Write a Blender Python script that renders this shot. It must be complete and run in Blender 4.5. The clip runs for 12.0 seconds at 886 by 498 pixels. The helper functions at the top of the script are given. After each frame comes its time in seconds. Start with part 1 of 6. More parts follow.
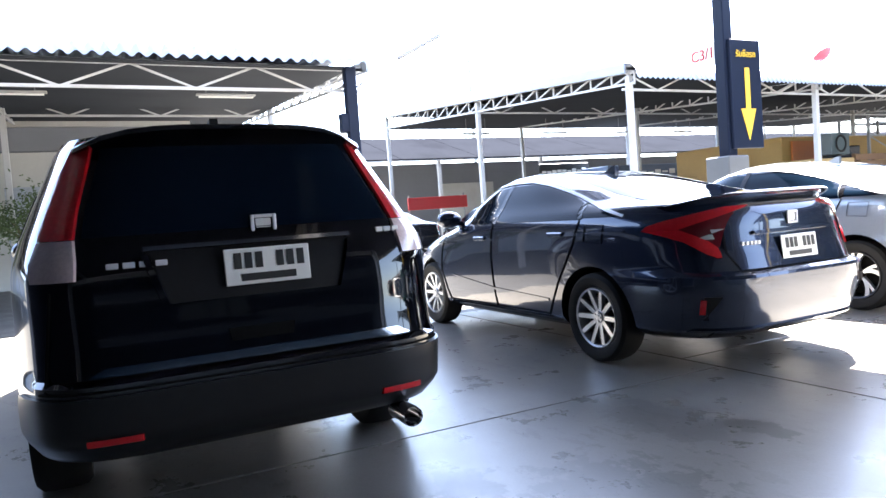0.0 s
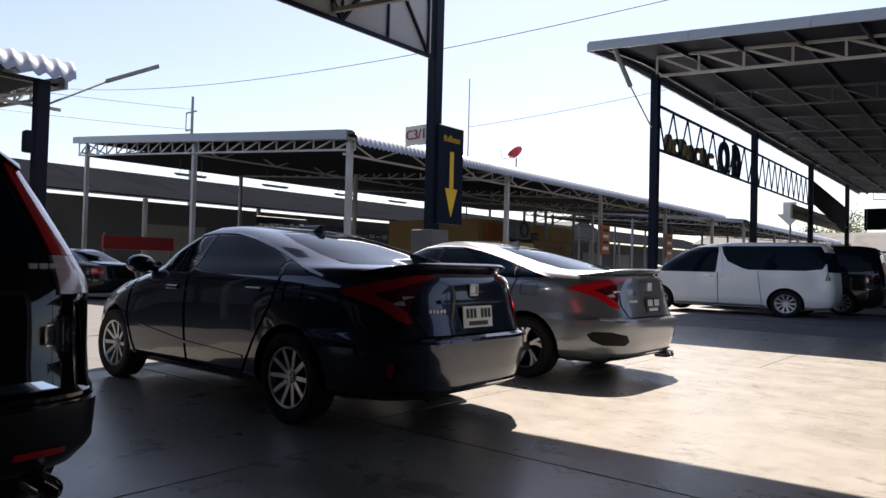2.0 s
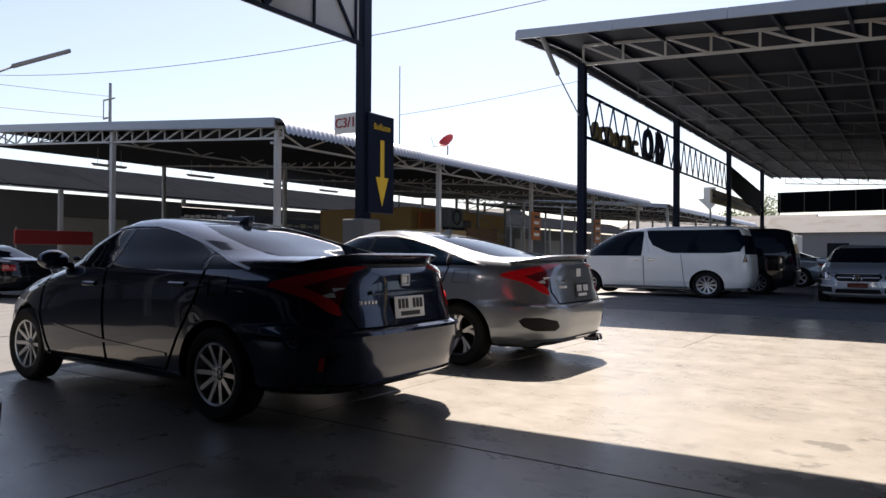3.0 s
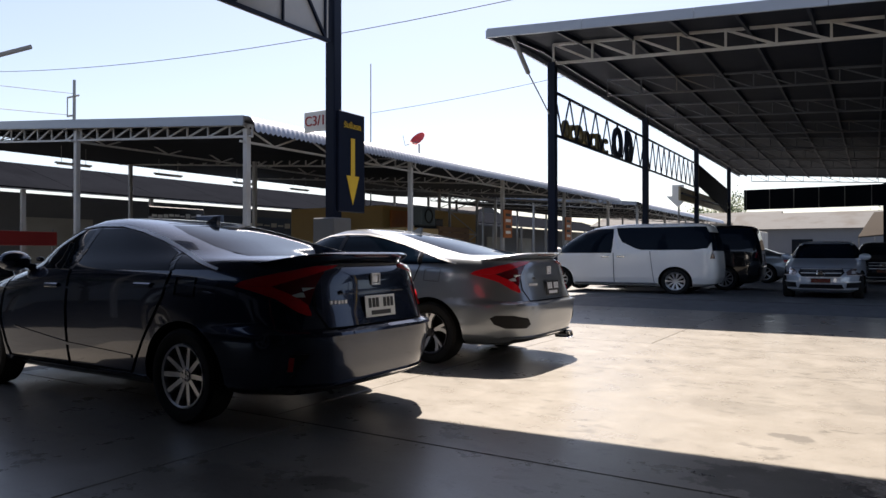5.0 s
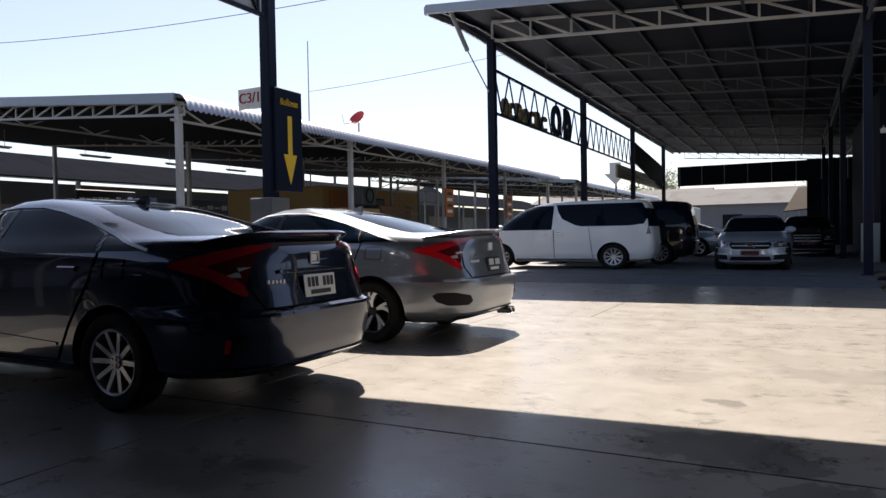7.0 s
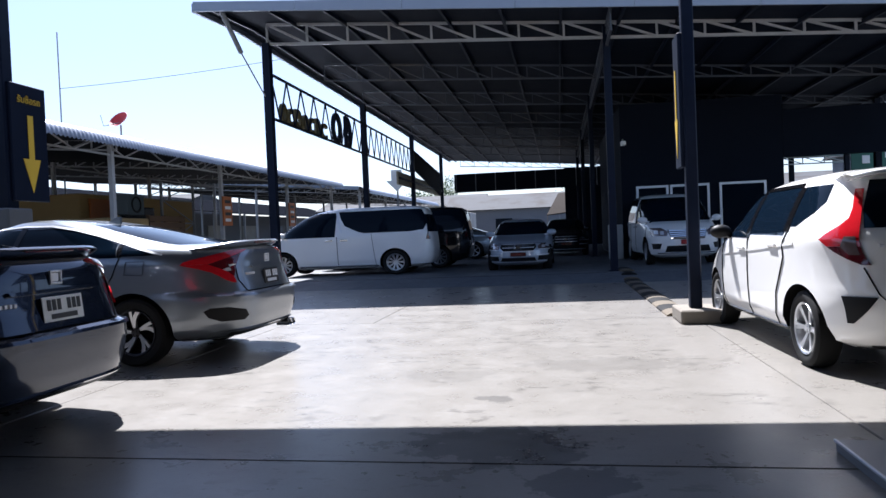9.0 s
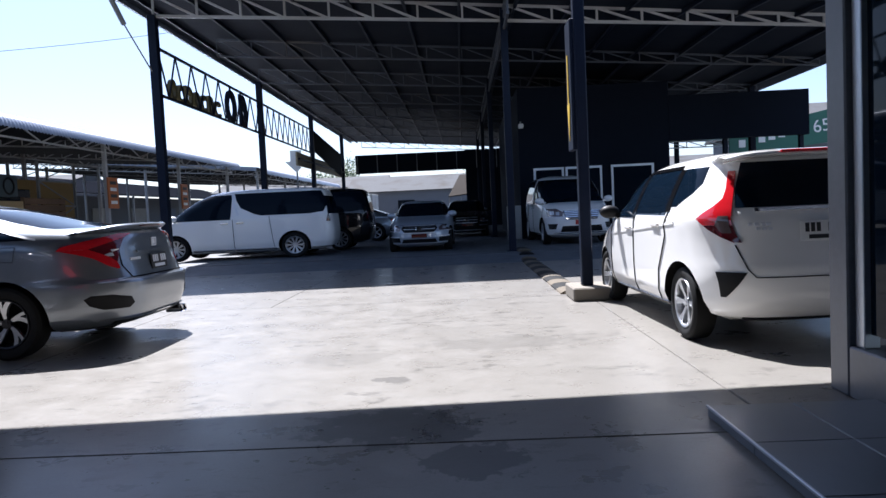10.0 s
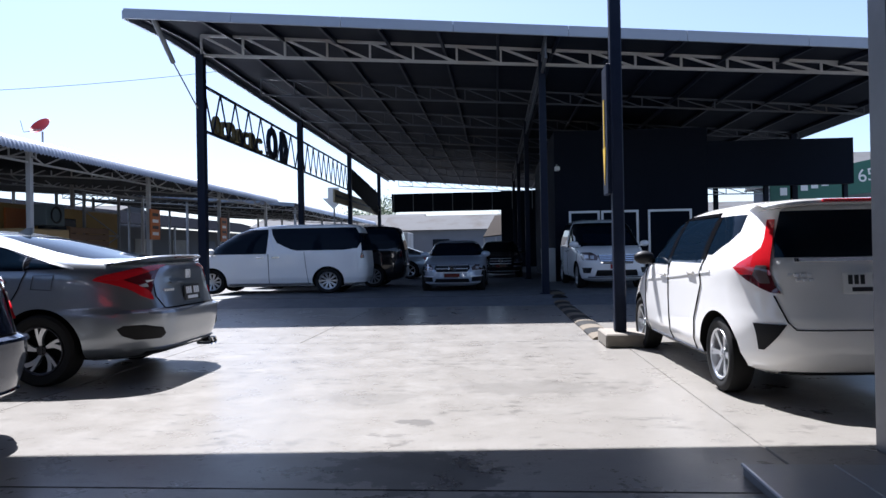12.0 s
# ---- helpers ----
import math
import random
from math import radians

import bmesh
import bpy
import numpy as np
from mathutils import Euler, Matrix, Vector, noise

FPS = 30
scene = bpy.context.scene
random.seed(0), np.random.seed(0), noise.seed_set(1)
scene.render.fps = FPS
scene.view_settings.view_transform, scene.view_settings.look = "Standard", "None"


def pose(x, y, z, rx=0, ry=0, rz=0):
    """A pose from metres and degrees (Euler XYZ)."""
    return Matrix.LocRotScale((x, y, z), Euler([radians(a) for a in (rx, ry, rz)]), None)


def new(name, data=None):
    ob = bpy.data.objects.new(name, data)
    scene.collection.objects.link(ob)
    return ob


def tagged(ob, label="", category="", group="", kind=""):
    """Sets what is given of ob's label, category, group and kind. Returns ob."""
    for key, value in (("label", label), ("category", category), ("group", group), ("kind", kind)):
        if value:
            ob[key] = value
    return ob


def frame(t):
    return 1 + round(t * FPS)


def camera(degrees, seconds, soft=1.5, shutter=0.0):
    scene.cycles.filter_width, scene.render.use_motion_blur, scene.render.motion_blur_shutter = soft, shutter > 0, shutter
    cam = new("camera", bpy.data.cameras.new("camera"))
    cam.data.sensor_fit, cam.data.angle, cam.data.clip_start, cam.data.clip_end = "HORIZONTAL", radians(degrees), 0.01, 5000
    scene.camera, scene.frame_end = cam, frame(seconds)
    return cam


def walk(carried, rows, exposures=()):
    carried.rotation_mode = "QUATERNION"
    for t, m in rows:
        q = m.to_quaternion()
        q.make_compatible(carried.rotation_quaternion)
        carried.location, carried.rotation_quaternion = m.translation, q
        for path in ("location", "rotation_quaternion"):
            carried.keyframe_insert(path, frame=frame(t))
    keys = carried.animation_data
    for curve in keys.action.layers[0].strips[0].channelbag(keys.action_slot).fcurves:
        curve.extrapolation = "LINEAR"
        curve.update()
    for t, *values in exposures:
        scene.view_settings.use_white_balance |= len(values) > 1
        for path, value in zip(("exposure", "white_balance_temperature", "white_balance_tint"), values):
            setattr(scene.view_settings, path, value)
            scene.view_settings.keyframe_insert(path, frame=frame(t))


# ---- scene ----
cam = camera(65.48, 12.0)
PATH = [
    (0, pose(-0.127, -0.383, 1.190, 87.26, 4.10, 62.97)),
    (0.2, pose(-0.102, -0.366, 1.202, 88.62, 3.23, 59.32)),
    (0.5, pose(-0.109, -0.337, 1.197, 90.05, 1.53, 52.56)),
    (0.7, pose(-0.105, -0.319, 1.203, 89.72, 0.10, 48.46)),
    (1, pose(-0.105, -0.300, 1.198, 91.77, -1.05, 46.55)),
    (1.5, pose(-0.108, -0.277, 1.192, 91.38, -1.58, 42.25)),
    (2, pose(-0.113, -0.261, 1.192, 91.42, -1.45, 39.71)),
    (2.5, pose(-0.106, -0.246, 1.192, 90.80, -0.89, 35.31)),
    (3, pose(-0.117, -0.220, 1.203, 90.52, -0.32, 34.22)),
    (4.8, pose(-0.101, -0.207, 1.208, 90.50, 0.21, 32.89)),
    (5, pose(-0.105, -0.209, 1.205, 90.38, 0.05, 31.94)),
    (5.5, pose(-0.075, -0.215, 1.201, 90.22, -0.28, 32.92)),
    (6, pose(-0.100, -0.197, 1.213, 90.73, 0.74, 30.80)),
    (6.5, pose(-0.085, -0.194, 1.197, 91.00, 0.13, 29.94)),
    (7, pose(-0.120, -0.154, 1.177, 88.69, 1.01, 27.17)),
    (7.5, pose(-0.121, -0.062, 1.196, 87.75, 0.74, 19.54)),
    (7.7, pose(-0.064, -0.055, 1.197, 88.73, 1.99, 19.90)),
    (9.3, pose(-0.055, -0.054, 1.191, 88.43, 1.57, 7.28)),
    (9.5, pose(-0.032, -0.044, 1.190, 88.13, 1.08, 5.97)),
    (10, pose(-0.006, -0.037, 1.190, 86.84, 2.68, 1.50)),
    (10.5, pose(0.001, 0.003, 1.211, 89.63, 2.87, 5.82)),
    (11, pose(-0.027, 0.001, 1.210, 89.43, 2.03, 5.07)),
    (11.5, pose(0.004, 0.013, 1.207, 88.97, 0.86, 7.39)),
    (12, pose(0.028, 0.004, 1.197, 90.22, 1.04, 4.39)),
]
EXPOSURES = [(0.0, 5.1, 6250, 14), (0.3, 4.7, 6250, 14), (0.6, 4.0, 6300, 14), (0.9, 3.4, 6550, 15), (1.2, 2.2, 6700, 17), (1.6, 1.9, 6700, 17), (7.0, 1.8, 6600, 16), (7.5, 1.8, 5850, 16), (9.5, 1.85, 5500, 16.5), (12.0, 1.85, 5500, 16.5)]
walk(cam, PATH, EXPOSURES)

# ---- light ----
SUN_WAY = Vector((0.26, -0.56, -1.0)).normalized()
world = bpy.data.worlds.new("sky")
scene.world = world
world.use_nodes = True
wn = world.node_tree.nodes
sky = wn.new("ShaderNodeTexSky")
sky.sky_type = "NISHITA"
sky.sun_disc = False
sky.sun_elevation = math.asin(-SUN_WAY.z)
sky.sun_rotation = math.atan2(-SUN_WAY.x, -SUN_WAY.y)
sky.dust_density = 1.2
wn["Background"].inputs[1].default_value = 0.052
haze = wn.new("ShaderNodeHueSaturation")
haze.inputs["Saturation"].default_value = 0.88
world.node_tree.links.new(sky.outputs[0], haze.inputs["Color"])
world.node_tree.links.new(haze.outputs[0], wn["Background"].inputs[0])
sun_data = bpy.data.lights.new("sun", "SUN")
sun_data.energy, sun_data.angle, sun_data.color = 5.0, radians(0.55), (1.0, 0.93, 0.81)
sun = new("sun", sun_data)
sun.matrix_world = Matrix.Translation((0, 0, 30)) @ SUN_WAY.to_track_quat("-Z", "Y").to_matrix().to_4x4()


# ---- materials ----
def mat(name, colour, rough=0.6, metal=0.0, coat=0.0, spread=0.12, scale=6.0, bump=0.0, bump_scale=60.0, stain=None, stain_scale=0.6, spec=0.5, rough_spread=0.1):
    """A surface with grain at a fine scale and slow changes at a coarse one."""
    m = bpy.data.materials.new(name)
    m.use_nodes = True
    nt = m.node_tree
    b = nt.nodes["Principled BSDF"]
    tc = nt.nodes.new("ShaderNodeTexCoord")
    oi = nt.nodes.new("ShaderNodeObjectInfo")
    shift = nt.nodes.new("ShaderNodeVectorMath")
    shift.operation = "ADD"
    nt.links.new(tc.outputs["Object"], shift.inputs[0])
    nt.links.new(oi.outputs["Random"], shift.inputs[1])
    n1 = nt.nodes.new("ShaderNodeTexNoise")
    n1.inputs["Scale"].default_value = scale
    n1.inputs["Detail"].default_value = 6
    n1.inputs["Roughness"].default_value = 0.65
    nt.links.new(shift.outputs[0], n1.inputs["Vector"])
    n2 = nt.nodes.new("ShaderNodeTexNoise")
    n2.inputs["Scale"].default_value = stain_scale
    n2.inputs["Detail"].default_value = 5
    nt.links.new(shift.outputs[0], n2.inputs["Vector"])
    r1 = nt.nodes.new("ShaderNodeMix")
    r1.data_type = "RGBA"
    c = Vector(colour)
    r1.inputs[6].default_value = (*(c * (1 - spread)), 1)
    r1.inputs[7].default_value = (*[min(1, v * (1 + spread)) for v in c], 1)
    nt.links.new(n1.outputs[0], r1.inputs[0])
    ramp = nt.nodes.new("ShaderNodeValToRGB")
    ramp.color_ramp.elements[0].position, ramp.color_ramp.elements[1].position = 0.48, 0.72
    nt.links.new(n2.outputs[0], ramp.inputs[0])
    r2 = nt.nodes.new("ShaderNodeMix")
    r2.data_type = "RGBA"
    nt.links.new(ramp.outputs[0], r2.inputs[0])
    nt.links.new(r1.outputs[2], r2.inputs[6])
    r2.inputs[7].default_value = (*(stain if stain else c * (1 - spread * 0.8)), 1)
    nt.links.new(r2.outputs[2], b.inputs["Base Color"])
    mr = nt.nodes.new("ShaderNodeMapRange")
    mr.inputs[3].default_value, mr.inputs[4].default_value = max(0.02, rough - rough_spread * rough), min(1, rough + rough_spread * rough)
    nt.links.new(n1.outputs[0], mr.inputs[0])
    nt.links.new(mr.outputs[0], b.inputs["Roughness"])
    b.inputs["Metallic"].default_value = metal
    b.inputs["Specular IOR Level"].default_value = spec
    b.inputs["Coat Weight"].default_value = coat
    b.inputs["Coat Roughness"].default_value = 0.03
    if bump:
        n3 = nt.nodes.new("ShaderNodeTexNoise")
        n3.inputs["Scale"].default_value = bump_scale
        n3.inputs["Detail"].default_value = 4
        nt.links.new(shift.outputs[0], n3.inputs["Vector"])
        bp = nt.nodes.new("ShaderNodeBump")
        bp.inputs["Strength"].default_value = bump
        bp.inputs["Distance"].default_value = 0.004
        nt.links.new(n3.outputs[0], bp.inputs["Height"])
        nt.links.new(bp.outputs[0], b.inputs["Normal"])
    return m


def concrete(name, colour, rough, spots=()):
    """Power-floated concrete: clouded, worn to a sheen, with tyre dust, pits and damp patches."""
    m = mat(name, colour, rough, spread=0.1, scale=3.0, bump=0.1, bump_scale=45, spec=0.42)
    nt = m.node_tree
    b = nt.nodes["Principled BSDF"]
    geo = nt.nodes.new("ShaderNodeNewGeometry")

    def noise_at(scale, detail, lo, hi, stretch=(1, 1, 1)):
        mp = nt.nodes.new("ShaderNodeMapping")
        mp.inputs["Scale"].default_value = stretch
        nt.links.new(geo.outputs["Position"], mp.inputs["Vector"])
        n = nt.nodes.new("ShaderNodeTexNoise")
        n.inputs["Scale"].default_value, n.inputs["Detail"].default_value = scale, detail
        n.inputs["Roughness"].default_value = 0.72
        nt.links.new(mp.outputs[0], n.inputs["Vector"])
        r = nt.nodes.new("ShaderNodeMapRange")
        r.inputs[1].default_value, r.inputs[2].default_value = lo, hi
        nt.links.new(n.outputs[0], r.inputs[0])
        return r.outputs[0]

    worn = noise_at(2.2, 9, 0.34, 0.66)
    cloud = noise_at(0.8, 9, 0.3, 0.72)
    grime = noise_at(3.1, 10, 0.55, 0.70)
    streak = noise_at(1.1, 5, 0.52, 0.75, (0.35, 2.2, 1))
    c = Vector(colour)
    base = nt.nodes.new("ShaderNodeMix")
    base.data_type = "RGBA"
    base.inputs[6].default_value = (*(c * 0.93), 1)
    base.inputs[7].default_value = (*(c * 1.05), 1)
    nt.links.new(cloud, base.inputs[0])
    last = base.outputs[2]
    fleck = noise_at(16, 6, 0.60, 0.72)
    patchy = noise_at(0.9, 3, 0.47, 0.57)
    flake = noise_at(7.0, 9, 0.55, 0.57, (0.6, 1.2, 1))
    scuff = nt.nodes.new("ShaderNodeMath")
    scuff.operation = "MULTIPLY"
    nt.links.new(patchy, scuff.inputs[0])
    nt.links.new(flake, scuff.inputs[1])
    fine = noise_at(70, 4, 0.40, 0.75)
    for fac, amount, tone in ((scuff.outputs[0], 0.6, c * 0.42), (fine, 0.34, c * 0.62), (fleck, 0.5, c * 0.55), (grime, 0.2, c * 0.66), (streak, 0.02, Vector((c.x * 0.75, c.y * 0.7, c.z * 0.62)))):
        k = nt.nodes.new("ShaderNodeMath")
        k.operation = "MULTIPLY"
        k.inputs[1].default_value = amount
        nt.links.new(fac, k.inputs[0])
        mx = nt.nodes.new("ShaderNodeMix")
        mx.data_type = "RGBA"
        nt.links.new(k.outputs[0], mx.inputs[0])
        nt.links.new(last, mx.inputs[6])
        mx.inputs[7].default_value = (*tone, 1)
        last = mx.outputs[2]
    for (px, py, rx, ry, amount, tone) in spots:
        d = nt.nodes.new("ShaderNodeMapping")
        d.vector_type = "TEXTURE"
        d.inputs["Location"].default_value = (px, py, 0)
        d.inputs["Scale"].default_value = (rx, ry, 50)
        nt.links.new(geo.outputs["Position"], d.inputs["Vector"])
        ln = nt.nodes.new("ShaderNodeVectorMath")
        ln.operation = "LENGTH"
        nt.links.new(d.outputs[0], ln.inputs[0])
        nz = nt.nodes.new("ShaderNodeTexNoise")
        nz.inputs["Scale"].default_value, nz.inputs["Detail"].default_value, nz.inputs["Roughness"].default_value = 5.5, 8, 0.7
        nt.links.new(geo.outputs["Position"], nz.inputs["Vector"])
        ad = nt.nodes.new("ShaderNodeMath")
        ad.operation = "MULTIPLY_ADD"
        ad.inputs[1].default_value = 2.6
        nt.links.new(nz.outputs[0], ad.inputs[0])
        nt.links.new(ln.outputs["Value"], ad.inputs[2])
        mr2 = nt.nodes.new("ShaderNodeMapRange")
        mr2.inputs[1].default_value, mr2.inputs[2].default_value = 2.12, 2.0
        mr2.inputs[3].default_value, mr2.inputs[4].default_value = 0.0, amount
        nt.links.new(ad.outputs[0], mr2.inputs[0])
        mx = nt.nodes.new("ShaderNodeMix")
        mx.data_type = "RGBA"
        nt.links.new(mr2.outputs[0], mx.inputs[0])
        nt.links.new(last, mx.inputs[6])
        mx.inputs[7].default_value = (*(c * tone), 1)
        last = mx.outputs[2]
    nt.links.new(last, b.inputs["Base Color"])
    rr = nt.nodes.new("ShaderNodeMapRange")
    rr.inputs[3].default_value, rr.inputs[4].default_value = rough * 0.8, min(1, rough * 1.2)
    nt.links.new(worn, rr.inputs[0])
    nt.links.new(rr.outputs[0], b.inputs["Roughness"])
    return m


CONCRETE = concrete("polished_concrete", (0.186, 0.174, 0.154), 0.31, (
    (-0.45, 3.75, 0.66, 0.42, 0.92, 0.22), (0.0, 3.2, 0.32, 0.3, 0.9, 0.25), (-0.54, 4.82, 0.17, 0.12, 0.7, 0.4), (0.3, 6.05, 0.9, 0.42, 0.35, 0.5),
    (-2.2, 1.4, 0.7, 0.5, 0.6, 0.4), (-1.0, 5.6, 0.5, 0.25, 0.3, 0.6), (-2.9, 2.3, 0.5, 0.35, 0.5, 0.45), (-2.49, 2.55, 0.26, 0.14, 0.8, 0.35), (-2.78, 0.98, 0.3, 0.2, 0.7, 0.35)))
# darker, bluer copy of the yard concrete; the far canopy's shade is in its colour
CONCRETE_SHADE = concrete("shaded_concrete", (0.10, 0.107, 0.115), 0.62)
CONCRETE_ROAD = concrete("road_asphalt", (0.062, 0.061, 0.058), 0.6)
EARTH = concrete("far_ground", (0.15, 0.145, 0.13), 0.9)
JOINT = mat("joint_filler", (0.05, 0.05, 0.05), 0.9)
NAVY = mat("navy_paint", (0.005, 0.009, 0.022), 0.5, spread=0.25, bump=0.05, spec=0.15)
GREY_STEEL = mat("grey_steel_paint", (0.2, 0.215, 0.23), 0.45, spread=0.12, stain=(0.3, 0.27, 0.23))
# dark copy of the truss steel, with the shade deep under the roof in it
SHADED_STEEL = mat("shaded_steel_paint", (0.075, 0.085, 0.105), 0.5, spread=0.15, spec=0.3, stain=(0.1, 0.09, 0.08))
WHITE_STEEL = mat("white_steel_paint", (0.42, 0.43, 0.44), 0.45, spread=0.08, stain=(0.32, 0.29, 0.25))
GALV = mat("corrugated_sheet", (0.34, 0.37, 0.43), 0.38, metal=0.35, spread=0.1, stain=(0.28, 0.30, 0.34))
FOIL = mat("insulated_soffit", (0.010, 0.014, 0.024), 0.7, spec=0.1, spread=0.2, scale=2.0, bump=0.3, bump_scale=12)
LENS_PINK = mat("pink_clear_lens", (0.6, 0.48, 0.48), 0.15, spread=0.35, scale=70, coat=0.6)
AWNING = mat("dark_awning_sheet", (0.008, 0.009, 0.012), 0.9, spec=0.0, spread=0.25, bump=0.2, bump_scale=15)
# near-black colour that carries the shade under the low canopies
ROOF_SHADE = mat("roof_underside_shade", (0.024, 0.027, 0.032), 0.8, spec=0.08, spread=0.25, scale=1.5, bump=0.3, bump_scale=12)
PANEL = mat("fascia_panel_back", (0.36, 0.36, 0.36), 0.6, spread=0.08)
TRIM_GREY = mat("fascia_trim", (0.26, 0.29, 0.34), 0.4, metal=0.2, spread=0.06)
YELLOW = mat("yellow_paint", (0.6, 0.4, 0.03), 0.5, spread=0.1)
BLACK_PLASTIC = mat("black_plastic", (0.012, 0.012, 0.013), 0.5, spread=0.2, spec=0.15, bump=0.1, bump_scale=200)
DARK_WELL = mat("wheel_well", (0.006, 0.006, 0.006), 0.9, spec=0.05)
RUBBER = mat("tyre_rubber", (0.014, 0.014, 0.014), 0.75, spread=0.25, spec=0.15, bump=0.2, bump_scale=90)
ALLOY = mat("alloy", (0.55, 0.56, 0.58), 0.3, metal=0.85, spread=0.06)
DARK_ALLOY = mat("dark_alloy", (0.04, 0.04, 0.045), 0.35, metal=0.7)
SATIN = mat("satin_silver", (0.72, 0.73, 0.75), 0.35, metal=0.25, spread=0.03)
CHROME = mat("chrome", (0.75, 0.76, 0.78), 0.08, metal=1.0, spread=0.03)
TINT = mat("tinted_glass", (0.003, 0.007, 0.014), 0.03, spread=0.1, spec=0.08)
CLEAR_LENS = mat("clear_lens", (0.55, 0.56, 0.58), 0.12, metal=0.3, spread=0.25, scale=60)
RED_LENS = mat("red_lens", (0.5, 0.01, 0.016), 0.1, spread=0.3, scale=50, coat=0.8)
GLOSS_BLACK = mat("gloss_black_trim", (0.005, 0.005, 0.006), 0.1, spread=0.1, spec=0.2)
SMOKE_LENS = mat("smoked_clear_lens", (0.12, 0.09, 0.09), 0.12, spread=0.35, scale=60, coat=0.7)
DARK_RED = mat("dark_red_lens", (0.08, 0.004, 0.008), 0.1, spread=0.3, coat=0.8)
PLATE = mat("plate_white", (0.78, 0.78, 0.75), 0.35, spread=0.05)
INK = mat("ink_black", (0.012, 0.012, 0.012), 0.5)
RED_PAINT = mat("red_paint", (0.36, 0.02, 0.02), 0.5)
ORANGE = mat("orange_paint", (0.42, 0.12, 0.02), 0.5)
OCHRE = mat("ochre_wall", (0.30, 0.19, 0.06), 0.7)
WHITE_WALL = mat("white_plaster", (0.42, 0.42, 0.40), 0.8, spread=0.08, bump=0.2, stain=(0.34, 0.32, 0.29))
GREY_WALL = mat("grey_plaster", (0.17, 0.18, 0.2), 0.8, spread=0.1, bump=0.2)
# sign yellow darkened in its colour, as seen against the light
BACKLIT_YELLOW = mat("backlit_sign_yellow", (0.10, 0.075, 0.02), 0.5)
DARK_WALL = mat("dark_office_wall", (0.009, 0.012, 0.02), 0.8, spec=0.05, spread=0.15, bump=0.1)
ALU = mat("aluminium_frame", (0.55, 0.57, 0.6), 0.35, metal=0.6, spread=0.06)
STONE = mat("stone_tile", (0.13, 0.135, 0.15), 0.35, spread=0.25, scale=20)
TILE = mat("step_tile", (0.17, 0.185, 0.2), 0.3, spread=0.12, scale=12)
BLOCK = mat("footing_concrete", (0.17, 0.15, 0.12), 0.85, spread=0.15, bump=0.5, bump_scale=30)
ROOF_OLD = mat("weathered_roof_sheet", (0.07, 0.072, 0.075), 0.8, spread=0.25, spec=0.1, stain=(0.05, 0.046, 0.043))
BLUE_SHEET = mat("blue_sheet", (0.10, 0.14, 0.22), 0.5)
GREEN_BANNER = mat("green_banner", (0.03, 0.13, 0.09), 0.6)
BARK = mat("bark", (0.12, 0.09, 0.06), 0.9, bump=0.5)
LEAF = mat("leaf", (0.06, 0.10, 0.03), 0.6, spread=0.4)


def paint(name, colour, metal, rough=0.22):
    return mat(name, colour, rough, metal=metal, coat=1.0, spread=0.04, scale=400, spec=0.12)


# ---- mesh helpers ----
def finish(ob, smooth=None):
    if smooth is not None:
        for p in ob.data.polygons:
            p.use_smooth = True
        ob.data.set_sharp_from_angle(angle=radians(smooth))
    return ob


def mesh_of(bm, name, *mats):
    me = bpy.data.meshes.new(name)
    bmesh.ops.recalc_face_normals(bm, faces=bm.faces)
    bm.to_mesh(me)
    bm.free()
    for m in mats:
        me.materials.append(m)
    return me


def part(name, bm, material, parent=None, label="", smooth=None):
    """One mesh object under a thing or a part."""
    mats = material if isinstance(material, (list, tuple)) else [material]
    ob = new(name, mesh_of(bm, name, *mats))
    ob.parent = parent
    if label:
        tagged(ob, label)
    return finish(ob, smooth)


def thing(name, label, category, group="", kind="", m=None):
    ob = new(name)
    ob.empty_display_size = 0.2
    tagged(ob, label, category, group, kind)
    if m is not None:
        ob.matrix_world = m
    return ob


def box(bm, lo, hi, bevel=0.0):
    """A box between two corners, with bevelled edges."""
    c = [(a + b) / 2 for a, b in zip(lo, hi)]
    s = [abs(b - a) for a, b in zip(lo, hi)]
    r = bmesh.ops.create_cube(bm, size=1, matrix=Matrix.Translation(c) @ Matrix.Diagonal((*s, 1)))
    if bevel:
        es = list({e for v in r["verts"] for e in v.link_edges})
        bmesh.ops.bevel(bm, geom=es, offset=bevel, segments=1, affect="EDGES")


def bar(bm, a, b, w, h=None, up=(0, 0, 1)):
    """A rectangular bar from a to b."""
    a, b = Vector(a), Vector(b)
    h = h or w
    d = (b - a).normalized()
    u = Vector(up)
    if abs(d.dot(u)) > 0.98:
        u = Vector((1, 0, 0))
    s = d.cross(u).normalized()
    u = s.cross(d)
    v = [bm.verts.new(p + s * i * w / 2 + u * j * h / 2) for p in (a, b) for i, j in ((-1, -1), (1, -1), (1, 1), (-1, 1))]
    for q in ((0, 1, 2, 3), (7, 6, 5, 4), (0, 4, 5, 1), (1, 5, 6, 2), (2, 6, 7, 3), (3, 7, 4, 0)):
        bm.faces.new([v[i] for i in q])


